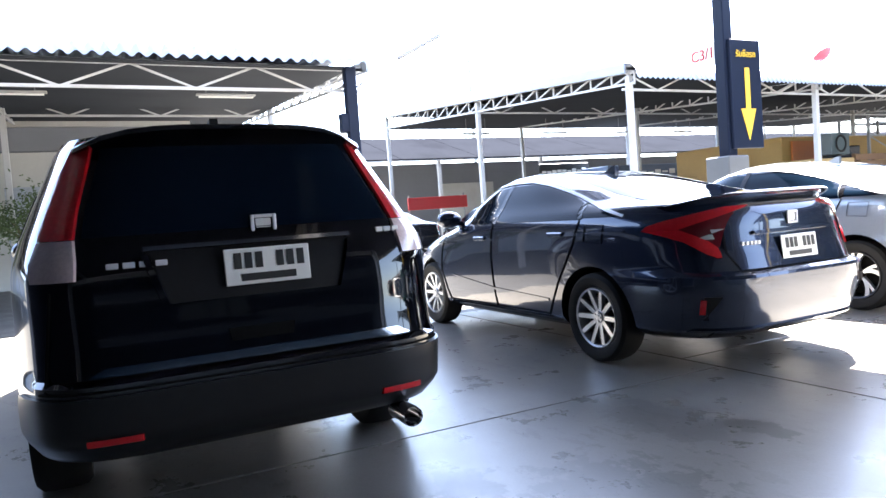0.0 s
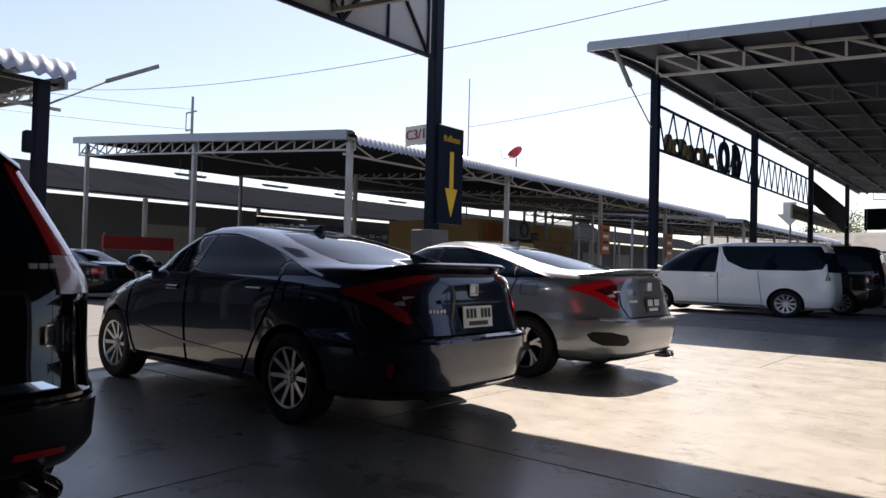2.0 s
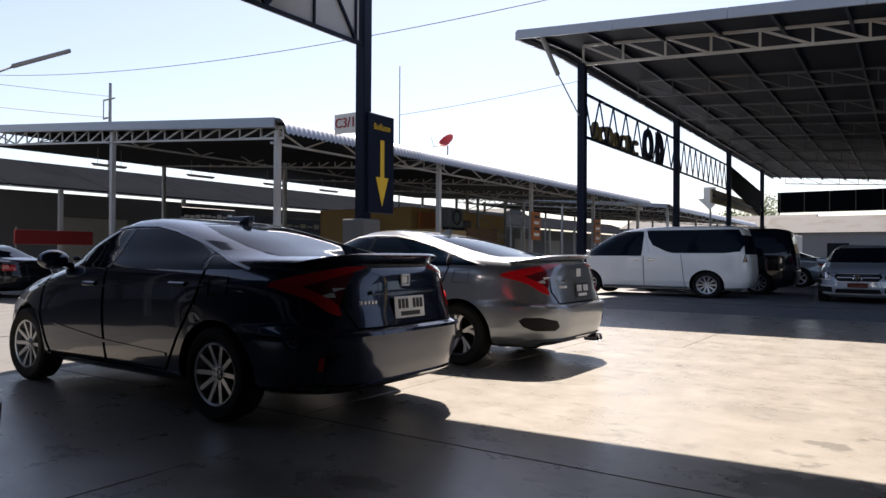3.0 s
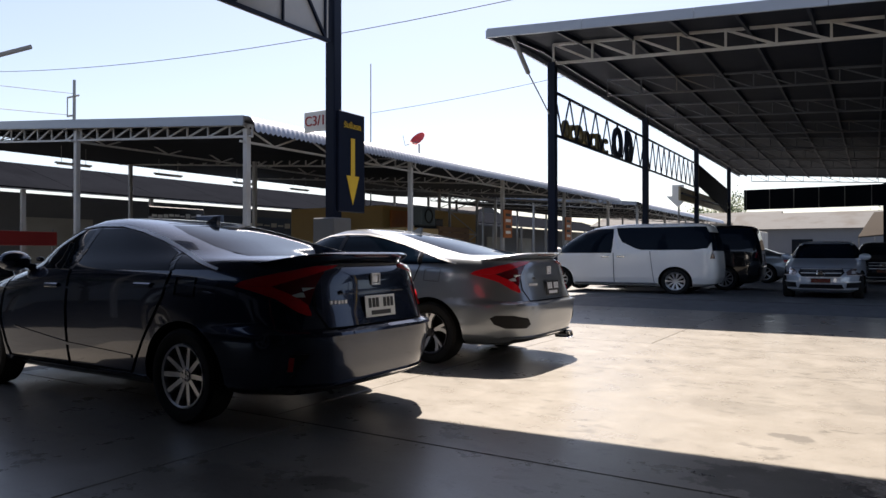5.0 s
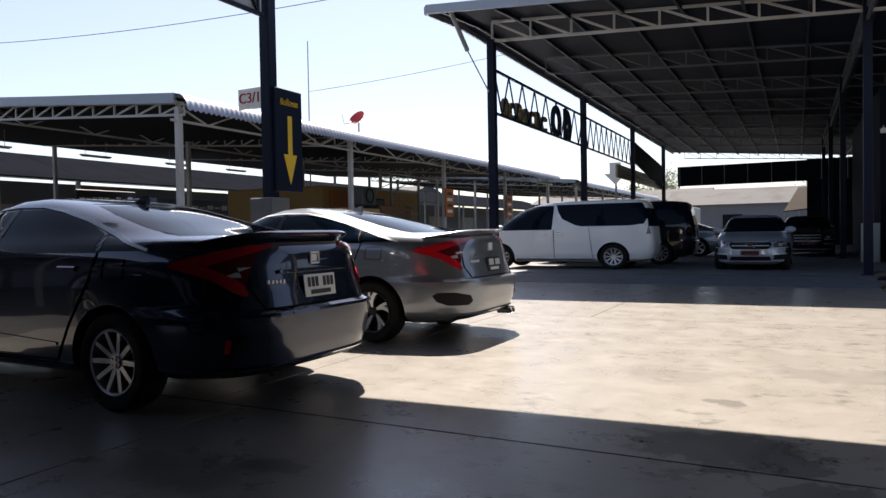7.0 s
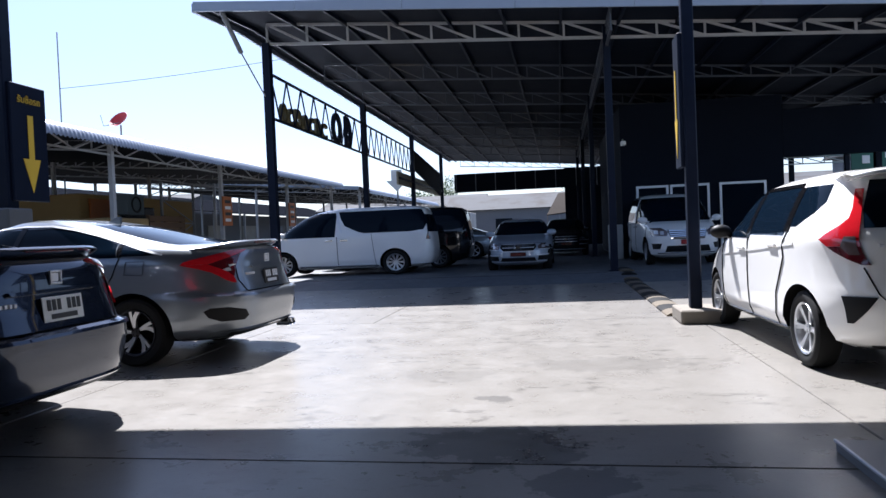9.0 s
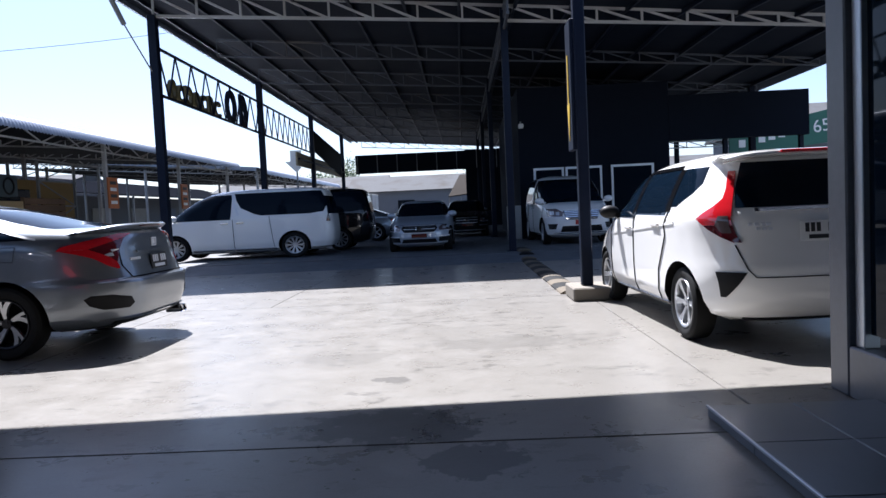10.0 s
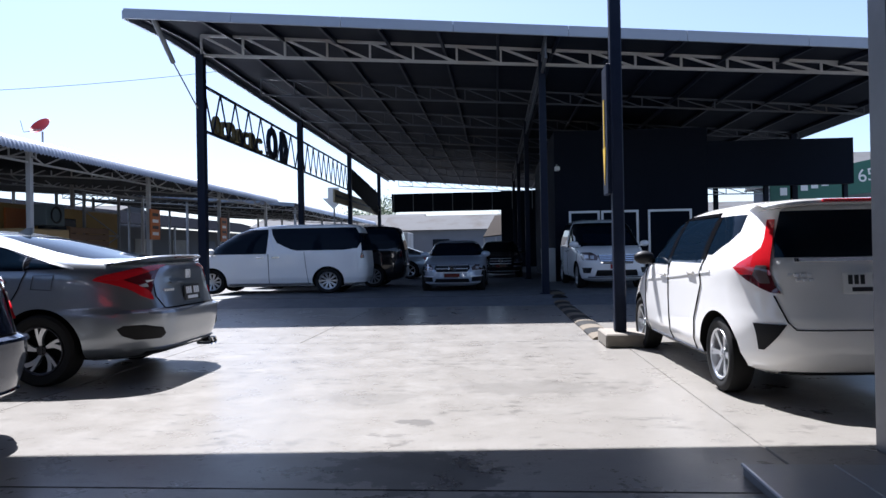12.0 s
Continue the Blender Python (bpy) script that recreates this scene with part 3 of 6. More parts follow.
# ---- the far office ----
fo = thing("far_office", "dark office block with white framed windows under the far canopy", "office", kind="structure")
bm = bmesh.new()
box(bm, (2.0, 23.0, 0.15), (6.94, 34, 5.1))
part("wall", bm, DARK_WALL, fo)
bm = bmesh.new()
box(bm, (6.95, 23.0, 3.15), (11.5, 23.3, 4.62))
part("hanging_wall", bm, DARK_WALL, fo, "dark board wall hanging beside the office")
for x in (8.9, 11.4):
    bm = bmesh.new()
    box(bm, (x - 0.07, 23.31, 0.15), (x + 0.07, 23.45, 4.6), 0.01)
    part("post", bm, NAVY, fo)
bm = bmesh.new()
for x0, x1, z0, z1 in ((2.45, 3.45, 0.8, 2.45), (3.5, 4.7, 0.8, 2.45), (5.0, 6.4, 0.2, 2.45)):
    for a, b in (((x0, z0), (x0 + 0.07, z1)), ((x1 - 0.07, z0), (x1, z1)), ((x0 + 0.07, z0), (x1 - 0.07, z0 + 0.07)), ((x0 + 0.07, z1 - 0.07), (x1 - 0.07, z1))):
        box(bm, (a[0], 22.94, a[1]), (b[0], 22.998, b[1]))
part("window_frame", bm, ALU, fo)
bm = bmesh.new()
for x0, x1, z0, z1 in ((2.52, 3.38, 0.87, 2.38), (3.57, 4.63, 0.87, 2.38), (5.07, 6.33, 0.27, 2.38)):
    box(bm, (x0, 22.97, z0), (x1, 22.99, z1))
part("pane", bm, TINT, fo)
# added wall: a near-black surface in place of the dim depth beyond the cars
bm = bmesh.new()
box(bm, (0.4, 44.0, 0.15), (11.4, 44.2, 5.0))
tagged(part("wall_far", bm, DARK_WALL), "added dark wall standing for the unlit depth of the far yard", "wall", kind="structure")
bm = bmesh.new()
box(bm, (1.5, 22.5, 0.15), (1.95, 22.75, 1.25), 0.02)
tagged(part("reception_counter", bm, WHITE_WALL), "white plastered half-height counter beside the dark office", "counter")


# ---- vehicles ----
class Shell:
    """A car's skin: level outlines at each height, given as rows of
    height, rear end, front end, half width, squareness of the rear and of the front."""

    def __init__(self, rows):
        self.rows = np.array(rows, float)

    def at(self, z):
        r = self.rows
        return [float(np.interp(z, r[:, 0], r[:, k])) for k in range(1, 6)]

    def point(self, z, phi, off=0.0):
        """phi: 0 at the middle of the rear, +90 degrees at the left side, 180 at the middle of the front."""
        xr, xf, w, nr, nf = self.at(z)
        xc, a = (xr + xf) / 2, (xf - xr) / 2
        c, s = math.cos(phi), math.sin(phi)
        n = nr if c > 0 else nf
        x = xc - math.copysign(abs(c) ** (2 / n), c) * (a + off)
        y = math.copysign(abs(s) ** (2 / n), s) * (w + off)
        return Vector((x, y, z))

    def phi_y(self, z, y, front=False):
        xr, xf, w, nr, nf = self.at(z)
        p = math.asin(min(1, abs(y) / w) ** ((nf if front else nr) / 2))
        p = math.copysign(p, y)
        return (math.pi - p if y >= 0 else -math.pi - p) if front else p

    def phi_x(self, z, x, side=1):
        xr, xf, w, nr, nf = self.at(z)
        xc, a = (xr + xf) / 2, (xf - xr) / 2
        u = max(-1, min(1, (xc - x) / a))
        c = math.copysign(abs(u) ** ((nr if u > 0 else nf) / 2), u)
        return side * math.acos(max(-1, min(1, c)))

    def body(self, n=112):
        """The closed skin as a bmesh."""
        bm = bmesh.new()
        zs = []
        r = self.rows[:, 0]
        for z0, z1 in zip(r, r[1:]):
            k = max(1, int(math.ceil((z1 - z0) / 0.05)))
            zs += [z0 + (z1 - z0) * i / k for i in range(k)]
        zs.append(r[-1])
        rings = []
        for z in zs:
            rings.append([bm.verts.new(self.point(z, 2 * math.pi * (i + 0.5) / n)) for i in range(n)])
        for r0, r1 in zip(rings, rings[1:]):
            for i in range(n):
                bm.faces.new((r0[i], r0[(i + 1) % n], r1[(i + 1) % n], r1[i]))
        bm.faces.new(rings[0][::-1])
        bm.faces.new(rings[-1])
        return bm

    def end(self, z, e):
        if e[0] == "phi":
            return e[1]
        if e[0] == "d":
            return radians(e[1])
        return self.phi_x(z, e[1], e[2]) if e[0] == "x" else self.phi_y(z, e[1], e[0] == "f")

    def patch(self, rows, off=0.004, thick=0.02, cols=30):
        """A plate that follows the skin: rows of height and two ends, each ('y', y), ('f', y at the front), ('x', x, side) or ('d', degrees round from the rear)."""
        bm = bmesh.new()
        dense = []
        for (z0, a0, b0), (z1, a1, b1) in zip(rows, rows[1:]):
            k = max(1, int(math.ceil(abs(z1 - z0) / 0.035)))
            for i in range(k):
                t = i / k

                def mixed(p, q):
                    if p[0] == q[0]:
                        return (p[0], p[1] + (q[1] - p[1]) * t, *p[2:])
                    u, v = self.end(z0, p), self.end(z1, q)
                    return ("phi", u + (v - u) * t)

                dense.append((z0 + (z1 - z0) * t, mixed(a0, a1), mixed(b0, b1)))
        dense.append(rows[-1])
        outer, inner = [], []
        for z, a, b in dense:
            ps = [self.end(z, a), self.end(z, b)]
            if ps[0] * ps[1] < 0 and abs(ps[0] - ps[1]) > math.pi:
                ps = [p + 2 * math.pi if p < 0 else p for p in ps]
            row_o, row_i = [], []
            for c in range(cols + 1):
                phi = ps[0] + (ps[1] - ps[0]) * c / cols
                row_o.append(bm.verts.new(self.point(z, phi, off)))
                row_i.append(bm.verts.new(self.point(z, phi, off - thick)))
            outer.append(row_o)
            inner.append(row_i)
        m = len(outer) - 1
        for j in range(m):
            for c in range(cols):
                bm.faces.new((outer[j][c], outer[j][c + 1], outer[j + 1][c + 1], outer[j + 1][c]))
                bm.faces.new((inner[j][c + 1], inner[j][c], inner[j + 1][c], inner[j + 1][c + 1]))
            bm.faces.new((inner[j][0], outer[j][0], outer[j + 1][0], inner[j + 1][0]))
            bm.faces.new((outer[j][cols], inner[j][cols], inner[j + 1][cols], outer[j + 1][cols]))
        for c in range(cols):
            bm.faces.new((outer[0][c], inner[0][c], inner[0][c + 1], outer[0][c + 1]))
            bm.faces.new((inner[m][c], outer[m][c], outer[m][c + 1], inner[m][c + 1]))
        return bm

    def side_y(self, x, z):
        return self.point(z, self.phi_x(z, x)).y

    def rear_x(self, y, z):
        return self.point(z, self.phi_y(z, y)).x

    def front_x(self, y, z):
        return self.point(z, self.phi_y(z, y, True)).x


def wheel(parent, x, y, r, width, spokes, side, rim_mat, style, rim_r=None):
    """A wheel with tyre, rim and spokes; side is +1 for the left of the car."""
    rim_r = rim_r or r * 0.68
    w = new("wheel")
    w.parent = parent
    w.location = (x, y, r)
    h = width / 2
    bm = bmesh.new()
    lathe(bm, [(rim_r, -h * 0.8), (rim_r + 0.03, -h), (r - 0.03, -h), (r - 0.006, -h * 0.8), (r, -h * 0.4), (r, h * 0.4), (r - 0.006, h * 0.8), (r - 0.03, h), (rim_r + 0.03, h), (rim_r, h * 0.8), (rim_r, -h * 0.8)], 40)
    part("tyre", bm, RUBBER, w, smooth=40)
    o = side * h * 0.78
    bm = bmesh.new()
    lathe(bm, [(rim_r, o), (rim_r - 0.006, o + side * 0.012), (rim_r - 0.02, o + side * 0.006), (rim_r - 0.03, o - side * 0.05), (rim_r - 0.04, -o), (rim_r, -o), (rim_r, o)], 36)
    rim = part("rim", bm, rim_mat, w, smooth=40)
    bm = bmesh.new()
    lathe(bm, [(0.0001, o - side * 0.1), (rim_r - 0.035, o - side * 0.09)], 28)
    part("brake_disc", bm, DARK_WELL, w)
    hub = rim_r * 0.2
    bm = bmesh.new()
    for i in range(spokes):
        a0 = 2 * math.pi * i / spokes
        if style == "pair":
            offs = ((-0.10, 0.032, 0.022), (0.10, 0.032, 0.022))
        elif style == "swirl":
            offs = ((-0.2, 0.022, 0.03), (0.2, 0.026, 0.05))
        else:
            offs = ((0.0, 0.034, 0.03),)
        for da, wi, wo in offs:
            pts = []
            for k in range(5):
                t = k / 4
                rad = hub * 0.8 + (rim_r - 0.012 - hub * 0.8) * t
                a = a0 + da * t + (0.35 * t if style == "swirl" else 0)
                wd = (wi + (wo - wi) * t) / 2
                dep = o + side * (0.004 - 0.02 * (1 - t) * 1.4)
                ct, st = math.cos(a), math.sin(a)
                pts.append([(rad * ct - s * wd * st, dep - side * b, rad * st + s * wd * ct) for b, s in ((0.0, -1), (0.0, 1), (0.035, 1), (0.035, -1))])
            vs = [[bm.verts.new(p) for p in q] for q in pts]
            for q0, q1 in zip(vs, vs[1:]):
                for k in range(4):
                    bm.faces.new((q0[k], q0[(k + 1) % 4], q1[(k + 1) % 4], q1[k]))
            bm.faces.new(vs[0])
            bm.faces.new(vs[-1][::-1])
    part("spokes", bm, rim_mat if style != "swirl" else ALLOY, rim)
    bm = bmesh.new()
    tube(bm, (0, o - side * 0.06, 0), (0, o - side * 0.012, 0), hub, 20)
    tube(bm, (0, o - side * 0.012, 0), (0, o - side * 0.004, 0), hub * 0.45, 16)
    for i in range(5):
        a = 2 * math.pi * (i + 0.5) / 5
        tube(bm, (hub * 0.7 * math.cos(a), o - side * 0.02, hub * 0.7 * math.sin(a)), (hub * 0.7 * math.cos(a), o - side * 0.004, hub * 0.7 * math.sin(a)), 0.009, 6)
    part("hub_cap", bm, rim_mat, rim)
    return w


def carve(bm, material, axles, r, half):
    """Cuts the wheel arches out of a closed skin and returns the mesh."""
    ob = new("shell", mesh_of(bm, "shell", material, DARK_WELL))
    bm2 = bmesh.new()
    for x in axles:
        for s in (1, -1):
            tube(bm2, (x, s * (half - 0.3), r * 0.98), (x, s * (half + 0.3), r * 0.98), r + 0.055, 40)
    cut = new("cutter", mesh_of(bm2, "cutter", DARK_WELL))
    mod = ob.modifiers.new("arches", "BOOLEAN")
    mod.operation, mod.object, mod.solver = "DIFFERENCE", cut, "EXACT"
    mod.material_mode = "TRANSFER"
    bpy.context.view_layer.update()
    deps = bpy.context.evaluated_depsgraph_get()
    me = bpy.data.meshes.new_from_object(ob.evaluated_get(deps))
    for o in (ob, cut):
        bpy.data.objects.remove(o)
    return me


def patch_part(name, sh, rows, material, parent, label="", off=0.004, thick=0.02, cols=30, both=False):
    """A fitted plate on the skin; both: its mirror image on the other side as a part of its own."""
    made = part(name, sh.patch(rows, off, thick, cols), material, parent, label, smooth=35)
    if both:
        flip = []
        for z, a, b in rows:
            turn = lambda e: (e[0], e[1], -e[2]) if e[0] == "x" else (e[0], -e[1])
            flip.append((z, turn(a), turn(b)))
        part(name, sh.patch(flip, off, thick, cols), material, parent, label, smooth=35)
    return made


def ribbon(name, sh, path, width, material, parent, label="", off=0.008, thick=0.016):
    """A thin line along the left or right skin: points of (x, z, side), such as a door gap or a chrome strip."""
    bm = bmesh.new()
    rows = []
    for i, (x, z, s) in enumerate(path):
        x0, z0, _ = path[max(0, i - 1)]
        x1, z1, _ = path[min(len(path) - 1, i + 1)]
        d = Vector((x1 - x0, z1 - z0)).normalized() * width / 2
        ring = []
        for k in (-1, 1):
            xx, zz = x - d.y * k, z + d.x * k
            p = sh.point(zz, sh.phi_x(zz, xx, s), off)
            q = sh.point(zz, sh.phi_x(zz, xx, s), off - thick)
            ring += [p, q]
        rows.append([bm.verts.new(ring[j]) for j in (0, 2, 3, 1)])
    for a, b in zip(rows, rows[1:]):
        for k in range(4):
            bm.faces.new((a[k], a[(k + 1) % 4], b[(k + 1) % 4], b[k]))
    bm.faces.new(rows[0])
    bm.faces.new(rows[-1][::-1])
    return part(name, bm, material, parent, label)


def line(*pts, n=6, side=1):
    """Points between corners, for a ribbon."""
    out = []
    for (x0, z0), (x1, z1) in zip(pts, pts[1:]):
        out += [(x0 + (x1 - x0) * i / n, z0 + (z1 - z0) * i / n, side) for i in range(n)]
    out.append((*pts[-1], side))
    return out


def plate_bars(parent, m, w=0.34, h=0.15, ink=None, base=None):
    """A number plate whose writing is plain bars."""
    bm = bmesh.new()
    box(bm, (-0.004, -w / 2, -h / 2), (0.004, w / 2, h / 2), 0.003)
    p = part("number_plate", bm, base or PLATE, parent, "dark number plate with pale bars" if base else "white number plate with dark bars")
    p.matrix_basis = m
    n = 7
    for i in range(n):
        y = -w * 0.43 + w * 0.86 * i / n
        bm = bmesh.new()
        if i == 3:
            box(bm, (-0.0075, -w * 0.32, -h * 0.4), (-0.0045, w * 0.32, -h * 0.2))
        else:
            box(bm, (-0.0075, y, -h * 0.06), (-0.0045, y + w * 0.085, h * 0.38))
        part("plate_bar", bm, ink or INK, p)
    return p


def mirror_pair(parent, sh, x, z, material, s_list=(1, -1), size=1.0, out=0.15):
    for s in s_list:
        y = sh.side_y(x, z) * s
        bm = bmesh.new()
        bmesh.ops.create_uvsphere(bm, u_segments=16, v_segments=10, radius=1, matrix=Matrix.Translation((x, y + s * out, z + 0.06)) @ Matrix.Diagonal((0.09 * size, 0.13 * size, 0.085 * size, 1)))
        bar(bm, (x + 0.03, y - s * 0.05, z - 0.01), (x, y + s * (out - 0.05), z + 0.03), 0.07, 0.05)
        part("wing_mirror", bm, material, parent, smooth=50)


def door_handle(parent, sh, x, z, material, sides=(1, -1)):
    for s in sides:
        y = sh.side_y(x, z)
        bm = bmesh.new()
        box(bm, (x - 0.1, y - 0.01, z - 0.018), (x + 0.1, y + 0.022, z + 0.018), 0.01)
        ob = part("door_handle", bm, material, parent)
        if s < 0:
            ob.scale = (1, -1, 1)


def car(name, label, m, sh, body_mat, axles, r, tyre_w, spokes, rim_mat, style, group="parked cars", rim_r=None, arch_half=None):
    c = thing(name, label, "car", group, m=m)
    half = arch_half or max(sh.at(z)[2] for z in (r, r * 1.5))
    me = carve(sh.body(), body_mat, axles, r, half)
    b = new("body", me)
    b.parent = c
    finish(b, 38)
    for x in axles:
        for s in (1, -1):
            yy = min(sh.side_y(x, r), sh.side_y(x, r * 1.4))
            wheel(c, x, s * (yy - tyre_w / 2 + 0.015), r, tyre_w, spokes, s, rim_mat, style, rim_r)
    # dark underside
    bm = bmesh.new()
    xr, xf, w, *_ = sh.at(sh.rows[0][0])
    box(bm, (xr + 0.4, -w + 0.3, sh.rows[0][0] - 0.03), (xf - 0.4, w - 0.3, sh.rows[0][0] + 0.02), 0.02)
    part("underbody", bm, BLACK_PLASTIC, c)
    return c


def fin(parent, x, z, material):
    bm = bmesh.new()
    poly(bm, [(x - 0.03, -0.02, z - 0.02), (x + 0.15, -0.02, z - 0.02), (x + 0.12, -0.02, z + 0.015), (x + 0.01, -0.02, z + 0.07), (x - 0.035, -0.02, z + 0.075)], 0.04, (0, 1, 0))
    part("aerial_fin", bm, material, parent)


def badge(parent, sh, y, z, w, h, material, front=False, frame=True):
    """A plain badge: a bright frame round a plain plate."""
    x = sh.front_x(y, z) if front else sh.rear_x(y, z)
    d = 1 if front else -1
    bm = bmesh.new()
    t = w * 0.14
    for lo, hi in (((-w / 2, -h / 2), (-w / 2 + t, h / 2)), ((w / 2 - t, -h / 2), (w / 2, h / 2)), ((-w / 2 + t, h / 2 - t), (w / 2 - t, h / 2)), ((-w / 2 + t, -h / 2), (w / 2 - t, -h / 2 + t))):
        xs = sorted((x + d * 0.002, x + d * 0.016))
        box(bm, (xs[0], y + lo[0], z + lo[1]), (xs[1], y + hi[0], z + hi[1]), 0.003)
    xs = sorted((x - d * 0.002, x + d * 0.008))
    box(bm, (xs[0], y - w * 0.3, z - h * 0.3), (xs[1], y + w * 0.3, z + h * 0.3), 0.003)
    part("badge", bm, SATIN, parent, "plain bright badge")


def bars_text(parent, sh, y0, z, n, w, h, material=None, front=False):
    """A short word on the tail as plain bars."""
    bm = bmesh.new()
    for i in range(n):
        y = y0 - i * w * 1.35
        x = sh.rear_x(y, z)
        box(bm, (x - 0.012, y - w, z - h / 2), (x + 0.004, y, z + h / 2), 0.002)
    part("lettering_bars", bm, material or SATIN, parent)


def suv(m):
    sh = Shell([
        (0.28, 0.30, 4.30, 0.76, 6, 4), (0.33, 0.10, 4.42, 0.87, 6.5, 4), (0.42, 0.02, 4.48, 0.905, 7, 4), (0.58, 0.00, 4.53, 0.91, 7, 4),
        (0.64, 0.00, 4.52, 0.91, 7, 4), (0.66, 0.04, 4.52, 0.91, 7, 4), (0.80, 0.07, 4.45, 0.91, 7, 3.6), (0.95, 0.085, 4.30, 0.91, 7, 3.4), (1.04, 0.10, 4.0, 0.905, 7, 3.4),
        (1.10, 0.12, 3.55, 0.895, 6.5, 3.4), (1.20, 0.18, 3.38, 0.865, 6, 3.6), (1.35, 0.28, 3.15, 0.81, 5.4, 3.6), (1.50, 0.38, 2.90, 0.75, 5, 3.6),
        (1.58, 0.43, 2.68, 0.715, 4.8, 3.6), (1.63, 0.46, 2.45, 0.68, 4.6, 3.4), (1.665, 0.60, 2.2, 0.60, 4, 3), (1.685, 0.95, 1.9, 0.42, 3, 3)])
    black = paint("black_pearl_paint", (0.003, 0.003, 0.005), 0.0, 0.1)
    c = car("suv", "glossy black compact suv with chrome trim and red lamps", m, sh, black, (0.98, 3.60), 0.345, 0.225, 5, ALLOY, "plain", rim_r=0.22)
    # tailgate glass, spoiler, lamps
    patch_part("rear_window", sh, [(1.19, ("y", -0.61), ("y", 0.61)), (1.3, ("y", -0.59), ("y", 0.59)), (1.57, ("y", -0.51), ("y", 0.51))], TINT, c, "dark tinted rear window")
    bm = bmesh.new()
    n = 12
    rows = []
    for j, (dx, z) in enumerate(((0.30, 1.665), (0.05, 1.675), (-0.10, 1.655), (-0.12, 1.63), (0.02, 1.61))):
        rows.append([bm.verts.new((sh.rear_x(0, 1.6) + dx + 0.17 * abs(2 * i / n - 1) ** 3.5, 0.62 * (2 * i / n - 1), z - 0.075 * (2 * i / n - 1) ** 4)) for i in range(n + 1)])
    for r0, r1 in zip(rows, rows[1:]):
        for i in range(n):
            bm.faces.new((r0[i], r0[i + 1], r1[i + 1], r1[i]))
    part("spoiler", bm, black, c, smooth=50)
    patch_part("tail_lamp", sh, [(1.03, ("y", 0.64), ("x", 0.22, 1)), (1.10, ("y", 0.635), ("x", 0.26, 1)), (1.185, ("y", 0.635), ("x", 0.31, 1))], LENS_PINK, c, "clear ribbed lower lamp", 0.012, 0.03, both=True)
    patch_part("tail_lamp", sh, [(1.188, ("y", 0.635), ("x", 0.31, 1)), (1.3, ("y", 0.615), ("x", 0.43, 1)), (1.45, ("y", 0.575), ("x", 0.51, 1)), (1.61, ("y", 0.535), ("x", 0.58, 1))], RED_LENS, c, "tall red lamp beside the window", 0.012, 0.03, both=True)
    # chrome strip, plate recess, plate
    patch_part("chrome_strip", sh, [(1.125, ("y", -0.40), ("y", 0.40)), (1.142, ("y", -0.40), ("y", 0.40))], CHROME, c, "thin chrome strip above the plate", 0.022, 0.03)
    patch_part("chrome_strip", sh, [(0.668, ("y", -0.62), ("y", 0.62)), (0.70, ("y", -0.56), ("y", 0.56))], CHROME, c, "chrome strip at the tailgate foot", 0.016, 0.03)
    patch_part("plate_recess", sh, [(0.91, ("y", -0.34), ("y", 0.34)), (1.12, ("y", -0.40), ("y", 0.40))], BLACK_PLASTIC, c, "dark plate recess", 0.003, 0.02)
    for pts in ([(0.91, 0.34), (1.11, 0.40)], [(0.91, -0.34), (1.11, -0.40)]):
        (z0, y0), (z1, y1) = pts
        patch_part("recess_rim", sh, [(z0, ("y", y0 - 0.012), ("y", y0 + 0.012)), (z1, ("y", y1 - 0.012), ("y", y1 + 0.012))], black, c, "", 0.02, 0.03, 3)
    plate_bars(c, pose(sh.rear_x(0, 1.03) - 0.02, -0.045, 1.03, 0, 5, 0))
    badge(c, sh, -0.06, 1.20, 0.105, 0.085, CHROME)
    bars_text(c, sh, 0.54, 1.075, 4, 0.042, 0.022)
    bars_text(c, sh, -0.545, 1.14, 3, 0.03, 0.022)
    # lower bumper in grey plastic with a silver guard, reflectors
    grey = mat("satin_bumper", (0.014, 0.014, 0.015), 0.3, spread=0.15, spec=0.35)
    patch_part("bumper", sh, [(0.31, ("x", 0.52, -1), ("x", 0.52, 1)), (0.40, ("x", 0.55, -1), ("x", 0.55, 1)), (0.52, ("x", 0.45, -1), ("x", 0.45, 1)), (0.60, ("y", -0.86), ("y", 0.86))], grey, c, "satin dark grey lower bumper", 0.012, 0.03, 40)
    for s in (1, -1):
        patch_part("reflector", sh, [(0.415, ("y", s * 0.46), ("y", s * 0.64)), (0.442, ("y", s * 0.46), ("y", s * 0.64))], RED_LENS, c, "red reflector", 0.02, 0.02)
    patch_part("tailgate_gap", sh, [(0.615, ("y", -0.79), ("y", 0.79)), (0.623, ("y", -0.79), ("y", 0.79))], DARK_WELL, c, "", 0.006, 0.02)
    patch_part("tailgate_gap", sh, [(0.62, ("y", 0.765), ("y", 0.772)), (0.99, ("y", 0.725), ("y", 0.732))], DARK_WELL, c, "", 0.005, 0.02, 2, both=True)
    patch_part("handle_recess", sh, [(0.735, ("y", -0.12), ("y", 0.12)), (0.785, ("y", -0.13), ("y", 0.13))], DARK_WELL, c, "", 0.004, 0.02)
    bm = bmesh.new()
    y = -0.60
    lathe(bm, [(0.042, 0.0), (0.045, -0.02), (0.048, 0.0), (0.046, 0.16), (0.041, 0.16), (0.04, 0.0)], 20, "y")
    ex = part("exhaust", bm, CHROME, c, "round chrome exhaust tip", smooth=40)
    ex.matrix_basis = pose(0.03, y, 0.285, 0, 0, -90)
